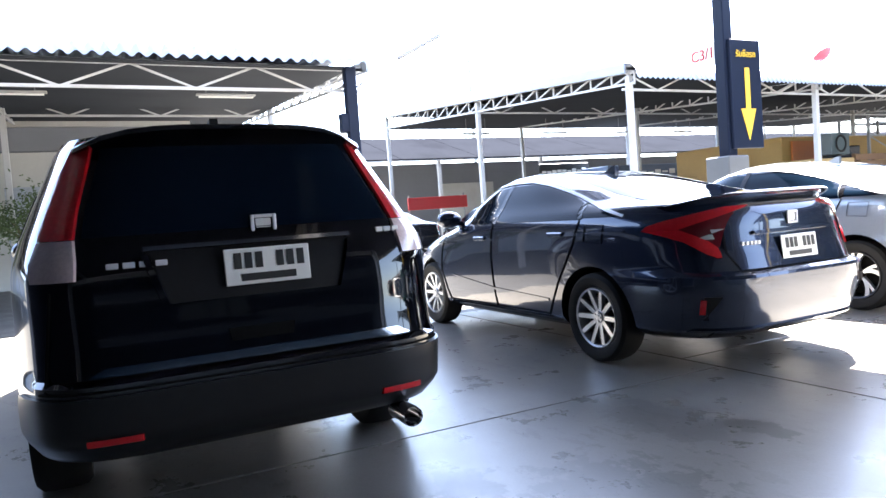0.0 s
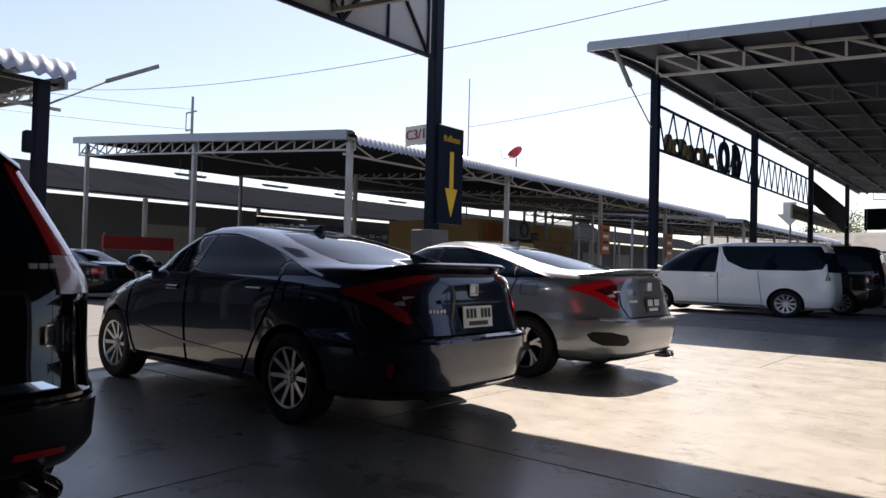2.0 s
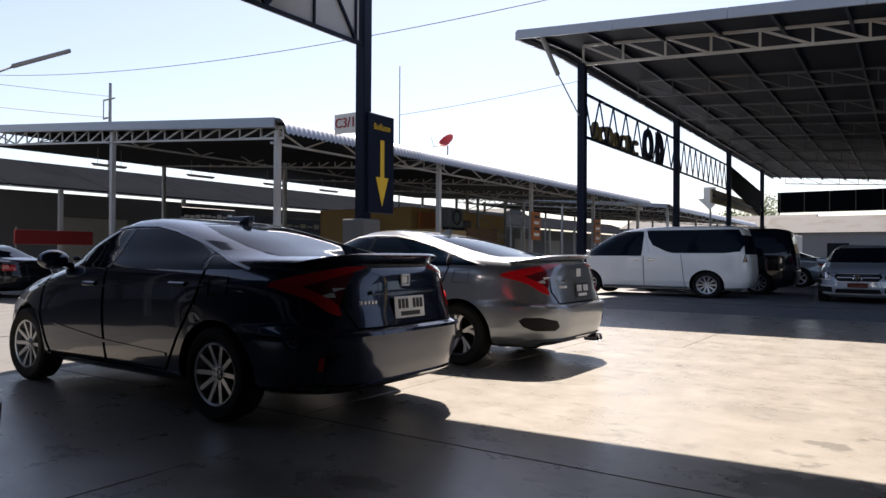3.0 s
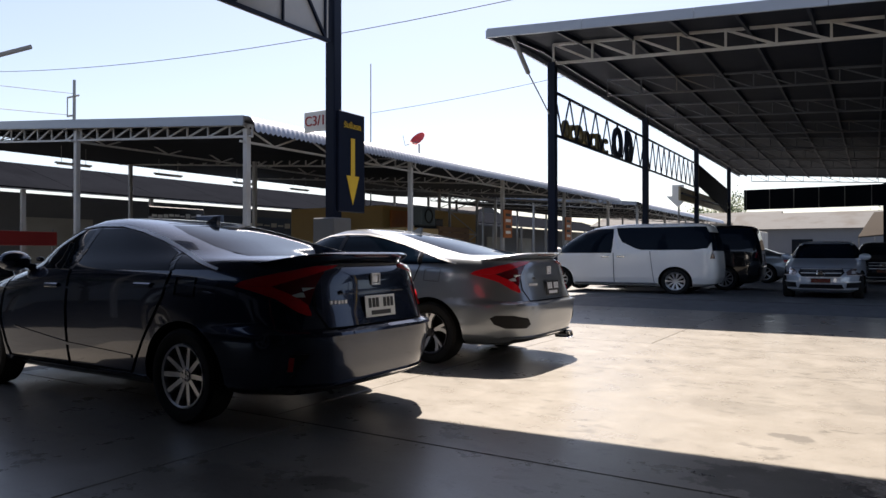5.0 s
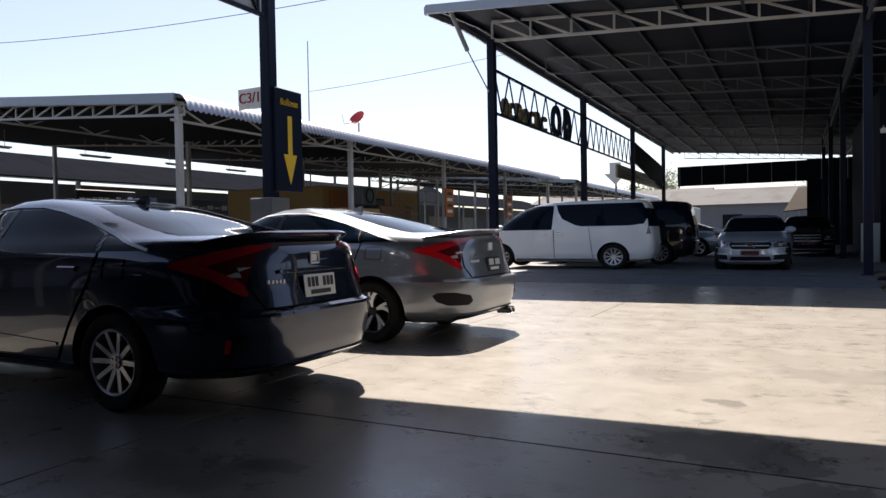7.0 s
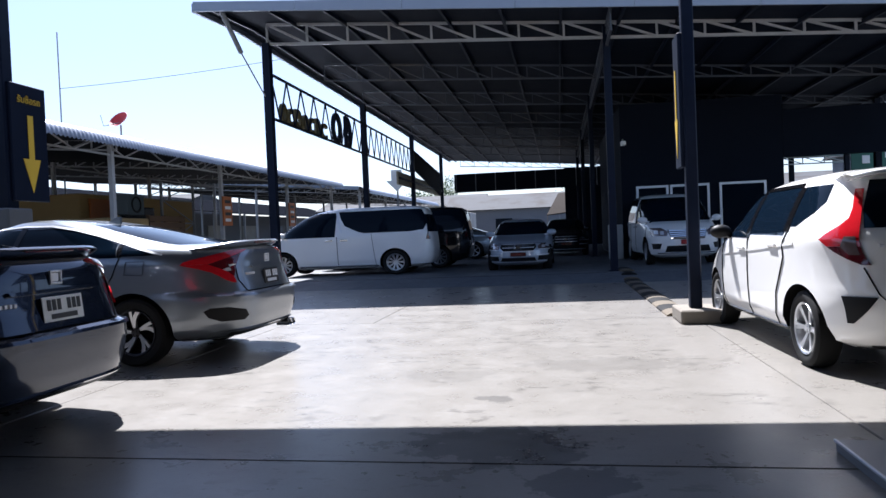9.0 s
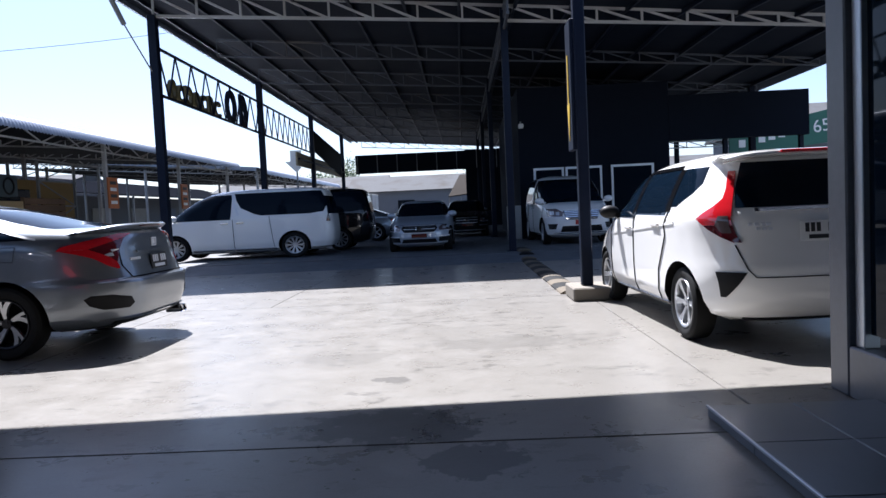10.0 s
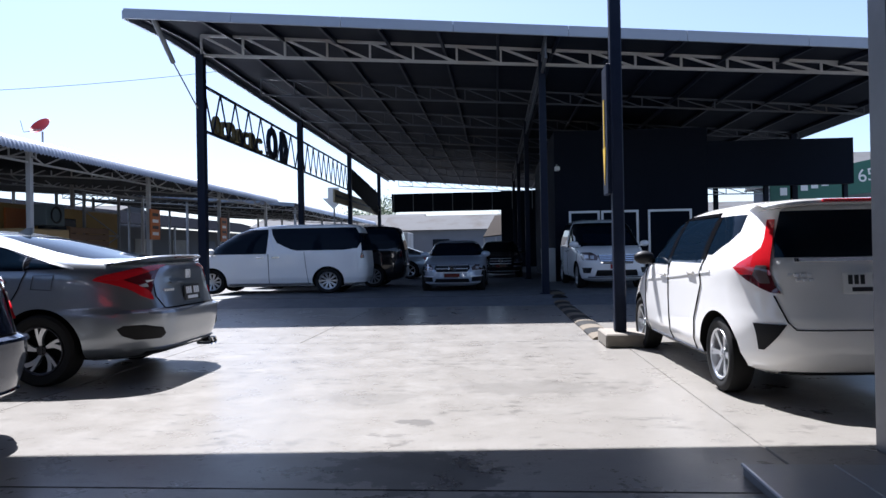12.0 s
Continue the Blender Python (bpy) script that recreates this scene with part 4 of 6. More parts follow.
    # sides
    for s in (1, -1):
        patch_part("side_window", sh, [(1.10, ("x", 2.05, s), ("x", 3.18, s)), (1.3, ("x", 2.05, s), ("x", 3.0, s)), (1.5, ("x", 2.05, s), ("x", 2.72, s))], TINT, c, "dark tinted side window")
        patch_part("side_window", sh, [(1.11, ("x", 1.10, s), ("x", 2.0, s)), (1.3, ("x", 1.05, s), ("x", 2.0, s)), (1.5, ("x", 1.1, s), ("x", 2.0, s))], TINT, c, "dark tinted side window")
        patch_part("side_window", sh, [(1.18, ("x", 0.75, s), ("x", 1.03, s)), (1.4, ("x", 0.80, s), ("x", 1.0, s))], TINT, c, "dark tinted quarter window")
        ribbon("door_gap", sh, line((2.03, 0.4), (2.03, 1.1), side=s), 0.008, DARK_WELL, c)
        patch_part("wheel_arch_trim", sh, [(0.28, ("x", 1.42, s), ("x", 3.15, s)), (0.42, ("x", 1.40, s), ("x", 3.18, s))], grey, c, "satin dark sill trim", 0.01)
    mirror_pair(c, sh, 3.1, 1.08, black)
    door_handle(c, sh, 1.2, 0.98, CHROME)
    door_handle(c, sh, 2.25, 0.97, CHROME)
    fin(c, 0.85, 1.68, BLACK_PLASTIC)
    patch_part("windscreen", sh, [(1.12, ("f", -0.70), ("f", 0.70)), (1.55, ("f", -0.58), ("f", 0.58))], TINT, c, "dark windscreen")
    return c


def saloon(m, colour_mat, label, rims, spokes, style, rough_lip):
    """A fastback saloon with a C-shaped lamp at each corner and a boot spoiler."""
    sh = Shell([
        (0.20, 0.35, 4.40, 0.72, 4.5, 4), (0.25, 0.16, 4.52, 0.84, 4.8, 4), (0.30, 0.07, 4.58, 0.875, 5, 4), (0.40, 0.03, 4.62, 0.89, 5, 4), (0.55, 0.00, 4.63, 0.90, 5, 3.8),
        (0.64, 0.00, 4.61, 0.90, 5, 3.6), (0.67, 0.05, 4.59, 0.90, 4.6, 3.6), (0.80, 0.09, 4.45, 0.90, 4.4, 3.4), (0.90, 0.11, 4.15, 0.897, 4.2, 3.4), (0.97, 0.12, 3.88, 0.892, 4, 3.2),
        (1.02, 0.13, 3.64, 0.88, 3.8, 3.2), (1.07, 0.16, 3.51, 0.855, 3.6, 3.2), (1.10, 0.22, 3.46, 0.83, 3.4, 3.2), (1.12, 0.42, 3.42, 0.815, 3.3, 3.3), (1.15, 0.64, 3.35, 0.79, 3.2, 3.4),
        (1.20, 0.90, 3.24, 0.76, 3.2, 3.6), (1.26, 1.16, 3.10, 0.725, 3.2, 3.6), (1.32, 1.42, 2.95, 0.685, 3.2, 3.6), (1.375, 1.68, 2.78, 0.64, 3.1, 3.5), (1.415, 1.92, 2.62, 0.58, 3.0, 3.3), (1.437, 2.12, 2.46, 0.46, 2.6, 2.8), (1.445, 2.22, 2.36, 0.3, 2.4, 2.4)])
    c = car("saloon", label, m, sh, colour_mat, (1.075, 3.77), 0.325, 0.215, spokes, rims, style)
    patch_part("rear_window", sh, [(1.135, ("y", -0.60), ("y", 0.60)), (1.2, ("y", -0.58), ("y", 0.58)), (1.3, ("y", -0.53), ("y", 0.53)), (1.385, ("y", -0.44), ("y", 0.44))], TINT, c, "dark sloping rear window", 0.005)
    for s in (1, -1):
        patch_part("side_window", sh, [(1.035, ("x", 2.42, s), ("x", 3.46, s)), (1.12, ("x", 2.41, s), ("x", 3.26, s)), (1.25, ("x", 2.39, s), ("x", 2.95, s)), (1.34, ("x", 2.37, s), ("x", 2.66, s))], TINT, c, "dark tinted front side window")
        patch_part("side_window", sh, [(1.035, ("x", 1.22, s), ("x", 2.36, s)), (1.16, ("x", 1.28, s), ("x", 2.35, s)), (1.28, ("x", 1.62, s), ("x", 2.33, s)), (1.345, ("x", 1.92, s), ("x", 2.31, s))], TINT, c, "dark tinted rear side window")
        patch_part("side_window", sh, [(1.045, ("x", 0.84, s), ("x", 1.17, s)), (1.09, ("x", 0.98, s), ("x", 1.19, s)), (1.155, ("x", 1.17, s), ("x", 1.23, s))], TINT, c, "small dark quarter window")
        top = [(3.52, 1.03), (3.26, 1.14), (2.95, 1.268), (2.66, 1.355), (2.34, 1.375), (2.05, 1.368), (1.8, 1.325), (1.5, 1.25), (1.22, 1.165), (1.0, 1.105), (0.78, 1.048)]
        ribbon("window_trim", sh, line(*top, n=10, side=s), 0.016, SATIN, c, "thin chrome window surround", 0.013, 0.03)
        ribbon("window_pillar", sh, line((2.39, 1.035), (2.34, 1.355), side=s), 0.06, GLOSS_BLACK, c)
        ribbon("window_pillar", sh, line((1.19, 1.04), (1.245, 1.16), side=s), 0.045, GLOSS_BLACK, c)
        ribbon("door_gap", sh, line((2.40, 1.03), (2.43, 0.72), (2.40, 0.30), side=s), 0.009, DARK_WELL, c)
        ribbon("door_gap", sh, line((1.19, 1.03), (1.26, 0.86), (1.46, 0.56), (1.62, 0.30), side=s), 0.009, DARK_WELL, c)
        ribbon("door_gap", sh, line((3.42, 0.98), (3.45, 0.62), (3.30, 0.30), side=s), 0.009, DARK_WELL, c)
        ribbon("door_gap", sh, line((1.62, 0.305), (3.3, 0.305), side=s), 0.008, DARK_WELL, c)
        ribbon("crease", sh, line((0.75, 0.945), (2.0, 0.90), (3.6, 0.86), side=s), 0.016, colour_mat, c, "", 0.008)
        ribbon("crease", sh, line((1.6, 0.42), (2.4, 0.46), (3.2, 0.55), side=s), 0.02, colour_mat, c, "", 0.009)
        ribbon("sill", sh, line((1.48, 0.25), (3.3, 0.25), side=s), 0.07, colour_mat, c, "", 0.016, 0.03)
        if s > 0:
            ribbon("fuel_flap", sh, line((0.94, 0.99), (1.12, 0.99), (1.14, 0.87), (0.96, 0.86), (0.94, 0.99), n=4, side=s), 0.003, DARK_WELL, c)
        # the lamp: two red limbs that meet on the flank, smoked glass between
        ring = lambda *rows: [(z, ("d", s * a), ("d", s * b)) for z, a, b in rows]
        patch_part("tail_lamp", sh, ring((0.94, 42, 57), (0.97, 35, 55), (1.0, 27, 48), (1.03, 19, 38), (1.055, 13, 28), (1.068, 11, 22)), RED_LENS, c, "red upper limb of the lamp", 0.016, 0.03)
        patch_part("tail_lamp", sh, ring((0.755, 24, 26), (0.78, 24, 30.5), (0.82, 25, 35), (0.86, 29, 40), (0.90, 35, 48), (0.939, 42, 57)), RED_LENS, c, "red lower limb of the lamp", 0.016, 0.03)
        patch_part("tail_lamp", sh, ring((0.82, 24, 30), (0.86, 23, 36), (0.94, 21, 44), (1.0, 19, 32), (1.03, 17, 22)), DARK_RED, c, "smoked inner lamp", 0.008, 0.03)
        patch_part("tail_lamp", sh, [(0.87, ("y", s * 0.61), ("y", s * 0.70)), (0.93, ("y", s * 0.62), ("x", 0.18, s))], CLEAR_LENS, c, "clear reversing lamp", 0.012, 0.02)
        if rough_lip:
            patch_part("bumper_vent", sh, [(0.40, ("y", s * 0.60), ("x", 0.26, s)), (0.44, ("y", s * 0.56), ("x", 0.36, s)), (0.50, ("y", s * 0.60), ("x", 0.40, s)), (0.53, ("y", s * 0.72), ("x", 0.34, s))], BLACK_PLASTIC, c, "black corner vent", 0.008)
        else:
            patch_part("reflector", sh, [(0.41, ("x", 0.21, s), ("x", 0.24, s)), (0.50, ("x", 0.19, s), ("x", 0.22, s))], RED_LENS, c, "upright red reflector", 0.012, 0.02, 4)
            patch_part("bumper_vent", sh, [(0.37, ("y", s * 0.72), ("x", 0.20, s)), (0.52, ("y", s * 0.66), ("x", 0.20, s))], BLACK_PLASTIC, c, "black corner vent", 0.006)
    # spoiler lip over the boot edge
    bm = bmesh.new()
    n = 20
    rows = []
    for dx, dz in ((0.22, 0.012), (0.06, 0.042), (-0.02, 0.058), (-0.035, 0.045), (0.0, 0.018), (0.05, -0.005)):
        row = []
        for i in range(n + 1):
            u = 2 * i / n - 1
            row.append(bm.verts.new((sh.rear_x(0.72 * u, 1.07) + dx, 0.73 * u, 1.10 + dz * (1 - 0.5 * u ** 6) - 0.035 * u ** 4)))
        rows.append(row)
    for r0, r1 in zip(rows, rows[1:]):
        for i in range(n):
            bm.faces.new((r0[i], r0[i + 1], r1[i + 1], r1[i]))
    part("spoiler", bm, colour_mat, c, smooth=60)
    bm = bmesh.new()
    x = sh.rear_x(0, 1.07)
    box(bm, (x - 0.028, -0.2, 1.125), (x - 0.01, 0.2, 1.138), 0.003)
    part("brake_lamp", bm, DARK_RED, c, "thin red brake lamp in the spoiler")
    patch_part("boot_gap", sh, [(0.665, ("y", -0.52), ("y", 0.52)), (0.673, ("y", -0.52), ("y", 0.52))], DARK_WELL, c, "", 0.006)
    patch_part("boot_gap", sh, [(0.67, ("y", 0.515), ("y", 0.524)), (0.78, ("y", 0.565), ("y", 0.574)), (1.05, ("y", 0.545), ("y", 0.554))], DARK_WELL, c, "", 0.005, 0.02, 2, both=True)
    patch_part("boot_ledge", sh, [(0.885, ("y", -0.36), ("y", 0.36)), (0.905, ("y", -0.37), ("y", 0.37))], colour_mat, c, "", 0.026, 0.04)
    patch_part("bumper_crease", sh, [(0.625, ("y", -0.70), ("y", 0.70)), (0.645, ("y", -0.70), ("y", 0.70))], colour_mat, c, "", 0.012, 0.03)
    patch_part("diffuser", sh, [(0.225, ("y", -0.60), ("y", 0.60)), (0.285, ("y", -0.64), ("y", 0.64))], BLACK_PLASTIC, c, "black lower valance", 0.012)
    patch_part("bumper_lip", sh, [(0.29, ("y", -0.74), ("y", 0.74)), (0.305, ("y", -0.74), ("y", 0.74))], colour_mat, c, "", 0.016)
    plate_bars(c, pose(sh.rear_x(0, 0.79) - 0.018, 0, 0.785, 0, 6, 0), ink=SATIN if rough_lip else None, base=INK if rough_lip else None)
    badge(c, sh, 0, 0.97, 0.10, 0.085, CHROME)
    bars_text(c, sh, 0.47, 0.83, 5, 0.022, 0.024)
    patch_part("windscreen", sh, [(1.05, ("f", -0.68), ("f", 0.68)), (1.2, ("f", -0.62), ("f", 0.62)), (1.38, ("f", -0.46), ("f", 0.46))], TINT, c, "dark windscreen", 0.005)
    patch_part("headlamp", sh, [(0.62, ("f", 0.42), ("f", 0.80)), (0.72, ("f", 0.42), ("f", 0.84))], CLEAR_LENS, c, "clear headlamp", both=True)
    mirror_pair(c, sh, 3.24, 1.03, colour_mat)
    for x, z in ((1.46, 0.93), (2.62, 0.905)):
        door_handle(c, sh, x, z, colour_mat)
    fin(c, 1.78, 1.385, colour_mat)
    for y in (0.56, 0.46) if rough_lip else ():
        bm = bmesh.new()
        lathe(bm, [(0.035, 0.0), (0.04, -0.01), (0.042, 0.0), (0.04, 0.14), (0.036, 0.14), (0.035, 0.0)], 16, "y")
        ex = part("exhaust", bm, CHROME, c, "chrome exhaust tip", smooth=40)
        ex.matrix_basis = pose(0.08, -y, 0.235, 0, 0, -90)
    return c


def hatchback(m):
    sh = Shell([
        (0.20, 0.28, 3.75, 0.70, 4.5, 5), (0.26, 0.10, 3.86, 0.80, 4.5, 5.5), (0.36, 0.03, 3.93, 0.84, 4.5, 6), (0.52, 0.00, 3.95, 0.8475, 4.5, 6),
        (0.62, 0.00, 3.93, 0.8475, 4.4, 5.5), (0.70, 0.03, 3.88, 0.8475, 4.4, 5), (0.84, 0.07, 3.72, 0.8475, 4.4, 4.6), (0.95, 0.09, 3.45, 0.845, 4.4, 4.4), (1.0, 0.10, 3.30, 0.84, 4.4, 4.2),
        (1.05, 0.12, 3.17, 0.825, 4.4, 4), (1.15, 0.17, 3.0, 0.79, 4.2, 3.6), (1.28, 0.25, 2.78, 0.735, 4, 3.8), (1.38, 0.31, 2.58, 0.685, 4, 3.8),
        (1.45, 0.34, 2.36, 0.64, 3.8, 3.5), (1.49, 0.38, 2.1, 0.585, 3.6, 3.0), (1.515, 0.62, 1.65, 0.48, 3.2, 2.8), (1.525, 0.9, 1.4, 0.3, 3, 2.6)])
    white = paint("white_pearl_paint", (0.84, 0.83, 0.80), 0.0, 0.2)
    c = car("hatchback", "white hatchback with dark windows, red lamps and silver wheels", m, sh, white, (0.76, 3.29), 0.30, 0.19, 6, ALLOY, "pair", rim_r=0.21)
    patch_part("rear_window", sh, [(1.075, ("y", -0.575), ("y", 0.575)), (1.2, ("y", -0.545), ("y", 0.545)), (1.42, ("y", -0.45), ("y", 0.45))], TINT, c, "dark rear window", 0.005)
    bm = bmesh.new()
    n = 12
    rows = []
    for dx, z in ((0.22, 1.515), (0.02, 1.51), (-0.10, 1.49), (-0.11, 1.47), (0.0, 1.455)):
        rows.append([bm.verts.new((sh.rear_x(0, 1.45) + dx + 0.08 * (2 * i / n - 1) ** 4, 0.60 * (2 * i / n - 1), z - 0.04 * (2 * i / n - 1) ** 4)) for i in range(n + 1)])
    for r0, r1 in zip(rows, rows[1:]):
        for i in range(n):
            bm.faces.new((r0[i], r0[i + 1], r1[i + 1], r1[i]))
    part("spoiler", bm, white, c, smooth=50)
    bm = bmesh.new()
    box(bm, (0.215, -0.22, 1.475), (0.24, 0.22, 1.497), 0.004)
    part("brake_lamp", bm, RED_LENS, c, "red brake lamp in the spoiler")
    patch_part("chrome_strip", sh, [(1.045, ("y", -0.46), ("y", 0.46)), (1.07, ("y", -0.46), ("y", 0.46))], CHROME, c, "chrome strip over the plate", 0.02, 0.03)
    for s in (1, -1):
        ring = lambda *rows: [(z, ("d", s * a), ("d", s * b)) for z, a, b in rows]
        patch_part("tail_lamp", sh, ring((0.82, 24, 29), (0.86, 26, 37), (0.91, 28, 45), (0.949, 29, 50)), DARK_RED, c, "smoked red lower lamp", 0.016, 0.03)
        patch_part("tail_lamp", sh, ring((0.95, 29, 50), (1.0, 30, 56), (1.04, 30, 52), (1.10, 30, 43), (1.15, 30, 37.5), (1.22, 30, 36), (1.36, 30, 36)), RED_LENS, c, "tall red lamp", 0.016, 0.03)
        patch_part("tail_lamp", sh, ring((0.89, 29.5, 36), (0.95, 31, 41), (1.02, 32, 39)), SMOKE_LENS, c, "smoked reversing lamp", 0.020, 0.02)
        patch_part("bumper_vent", sh, [(0.41, ("y", s * 0.665), ("y", s * 0.69)), (0.60, ("y", s * 0.555), ("y", s * 0.715))], BLACK_PLASTIC, c, "black corner vent", 0.008)
        patch_part("side_window", sh, [(1.0, ("x", 2.02, s), ("x", 3.0, s)), (1.15, ("x", 2.0, s), ("x", 2.84, s)), (1.28, ("x", 1.97, s), ("x", 2.62, s)), (1.40, ("x", 1.95, s), ("x", 2.33, s))], TINT, c, "dark front side window")
        patch_part("side_window", sh, [(1.03, ("x", 1.06, s), ("x", 1.96, s)), (1.15, ("x", 1.02, s), ("x", 1.95, s)), (1.42, ("x", 1.04, s), ("x", 1.9, s))], TINT, c, "dark rear side window")
        patch_part("side_window", sh, [(1.10, ("x", 0.86, s), ("x", 1.0, s)), (1.2, ("x", 0.66, s), ("x", 0.97, s)), (1.28, ("x", 0.58, s), ("x", 0.97, s)), (1.41, ("x", 0.60, s), ("x", 0.98, s))], TINT, c, "dark quarter window")
        ribbon("window_visor", sh, line((2.34, 1.40), (1.9, 1.432), (1.04, 1.432), n=4, side=s), 0.03, GLOSS_BLACK, c, "thin black rain visor", 0.012)
        ribbon("window_pillar", sh, line((1.99, 1.0), (1.93, 1.41), side=s), 0.10, GLOSS_BLACK, c)
        ribbon("window_pillar", sh, line((1.02, 1.06), (1.0, 1.41), side=s), 0.10, GLOSS_BLACK, c)
        ribbon("window_pillar", sh, line((2.88, 1.0), (2.76, 1.1), side=s), 0.05, GLOSS_BLACK, c)
        ribbon("door_gap", sh, line((1.98, 1.0), (2.0, 0.7), (1.98, 0.27), side=s), 0.008, DARK_WELL, c)
        ribbon("door_gap", sh, line((1.0, 1.1), (1.0, 1.05), (1.06, 0.95), (1.04, 0.85), (1.22, 0.55), (1.27, 0.27), side=s), 0.010, DARK_WELL, c)
        ribbon("door_gap", sh, line((2.92, 0.98), (2.90, 0.6), (2.86, 0.27), side=s), 0.008, DARK_WELL, c)
        ribbon("crease", sh, line((0.85, 0.965), (1.7, 0.90), (2.9, 0.82), side=s), 0.02, white, c, "", 0.006)
        ribbon("sill", sh, line((1.1, 0.235), (2.8, 0.235), side=s), 0.06, white, c, "", 0.014, 0.03)
        patch_part("headlamp", sh, [(0.68, ("f", s * 0.50), ("x", 3.5, s)), (0.82, ("f", s * 0.62), ("x", 3.25, s))], CLEAR_LENS, c, "clear headlamp")
    for x, z in ((1.28, 0.945), (2.16, 0.90)):
        door_handle(c, sh, x, z, white)
    patch_part("tailgate_gap", sh, [(0.56, ("y", -0.50), ("y", 0.50)), (0.567, ("y", -0.50), ("y", 0.50))], DARK_WELL, c, "", 0.006)
    patch_part("tailgate_gap", sh, [(0.56, ("y", 0.495), ("y", 0.503)), (0.62, ("y", 0.545), ("y", 0.553)), (0.80, ("y", 0.60), ("y", 0.608))], DARK_WELL, c, "", 0.005, 0.02, 2, both=True)
    patch_part("diffuser", sh, [(0.215, ("y", -0.5), ("y", 0.5)), (0.25, ("y", -0.54), ("y", 0.54))], BLACK_PLASTIC, c, "", 0.012)
    plate_bars(c, pose(sh.rear_x(0, 0.89) - 0.012, 0, 0.89, 0, 4, 0))
    bars_text(c, sh, 0.52, 0.95, 4, 0.03, 0.022)
    bars_text(c, sh, 0.47, 0.915, 3, 0.03, 0.02)
    patch_part("windscreen", sh, [(1.04, ("f", -0.66), ("f", 0.66)), (1.4, ("f", -0.5), ("f", 0.5))], TINT, c, "dark windscreen")
    mirror_pair(c, sh, 2.66, 1.0, BLACK_PLASTIC, size=0.85, out=0.10)
    return c


def people_carrier(m, front_label, colour=(0.82, 0.82, 0.81)):
    sh = Shell([
        (0.20, 0.3, 4.70, 0.76, 6, 5), (0.28, 0.08, 4.86, 0.88, 6, 5), (0.42, 0.02, 4.92, 0.92, 6, 5), (0.70, 0.0, 4.93, 0.925, 6, 4.6), (0.92, 0.02, 4.86, 0.925, 6, 4.2),
        (1.05, 0.03, 4.62, 0.925, 6, 4), (1.12, 0.04, 4.35, 0.92, 6, 4), (1.2, 0.05, 4.18, 0.905, 6, 4), (1.45, 0.10, 3.82, 0.86, 6, 4.2), (1.65, 0.15, 3.5, 0.81, 5.5, 4.2),
        (1.80, 0.20, 3.15, 0.75, 5, 4), (1.86, 0.28, 2.9, 0.70, 5, 4), (1.90, 0.5, 2.5, 0.58, 4, 3.6), (1.91, 0.9, 2.0, 0.4, 3, 3)])
    white = paint("van_paint", colour, 0.0, 0.22)
    c = car("people_carrier", front_label, m, sh, white, (0.95, 3.95), 0.345, 0.23, 10, ALLOY, "pair", rim_r=0.24)
    for s in (1, -1):
        patch_part("side_window", sh, [(1.10, ("x", 2.52, s), ("x", 4.12, s)), (1.3, ("x", 2.5, s), ("x", 3.85, s)), (1.66, ("x", 2.48, s), ("x", 3.4, s)), (1.78, ("x", 2.48, s), ("x", 3.14, s))], TINT, c, "dark front side window")
        patch_part("side_window", sh, [(1.18, ("x", 0.55, s), ("x", 1.75, s)), (1.22, ("x", 0.22, s), ("x", 1.9, s)), (1.40, ("x", 0.14, s), ("x", 2.25, s)), (1.60, ("x", 0.18, s), ("x", 2.36, s)), (1.80, ("x", 0.28, s), ("x", 2.42, s))], TINT, c, "long dark rear side window")
        ribbon("pillar_trim", sh, line((2.47, 1.78), (2.42, 1.5), (2.33, 1.2), n=4, side=s), 0.045, SATIN, c, "bright slanted pillar trim", 0.012)
        ribbon("door_gap", sh, line((2.47, 1.1), (2.45, 0.3), n=8, side=s), 0.012, DARK_WELL, c)
        ribbon("door_gap", sh, line((1.55, 1.15), (1.5, 0.7), (1.45, 0.3), side=s), 0.010, DARK_WELL, c)
        ribbon("door_gap", sh, line((4.05, 1.0), (4.0, 0.7), (3.6, 0.35), side=s), 0.010, DARK_WELL, c)
        ribbon("sill", sh, line((1.4, 0.27), (3.5, 0.27), side=s), 0.05, CHROME, c, "chrome sill strip", 0.01)
        patch_part("headlamp", sh, [(0.74, ("f", s * 0.50), ("x", 4.55, s)), (0.86, ("f", s * 0.46), ("x", 4.4, s)), (0.96, ("f", s * 0.62), ("x", 4.3, s))], SMOKE_LENS, c, "clear headlamp over a dark bowl", 0.012)
        for y, z in ((0.60, 0.83), (0.72, 0.85)):
            patch_part("headlamp_bowl", sh, [(z - 0.045, ("f", s * (y - 0.04)), ("f", s * (y + 0.04))), (z + 0.045, ("f", s * (y - 0.04)), ("f", s * (y + 0.04)))], CLEAR_LENS, c, "bright lamp bowl", 0.022, 0.02, 8)
        patch_part("headlamp_trim", sh, [(0.735, ("f", s * 0.50), ("f", s * 0.86)), (0.75, ("f", s * 0.50), ("f", s * 0.86))], SATIN, c, "bright lamp surround", 0.018)
        patch_part("fog_lamp", sh, [(0.42, ("f", s * 0.66), ("f", s * 0.80)), (0.56, ("f", s * 0.62), ("f", s * 0.82))], BLACK_PLASTIC, c, "dark fog lamp recess", 0.01)
        patch_part("tail_lamp", sh, [(0.95, ("y", s * 0.66), ("x", 0.16, s)), (1.15, ("y", s * 0.68), ("x", 0.12, s))], DARK_RED, c, "dark red tail lamp", 0.012)
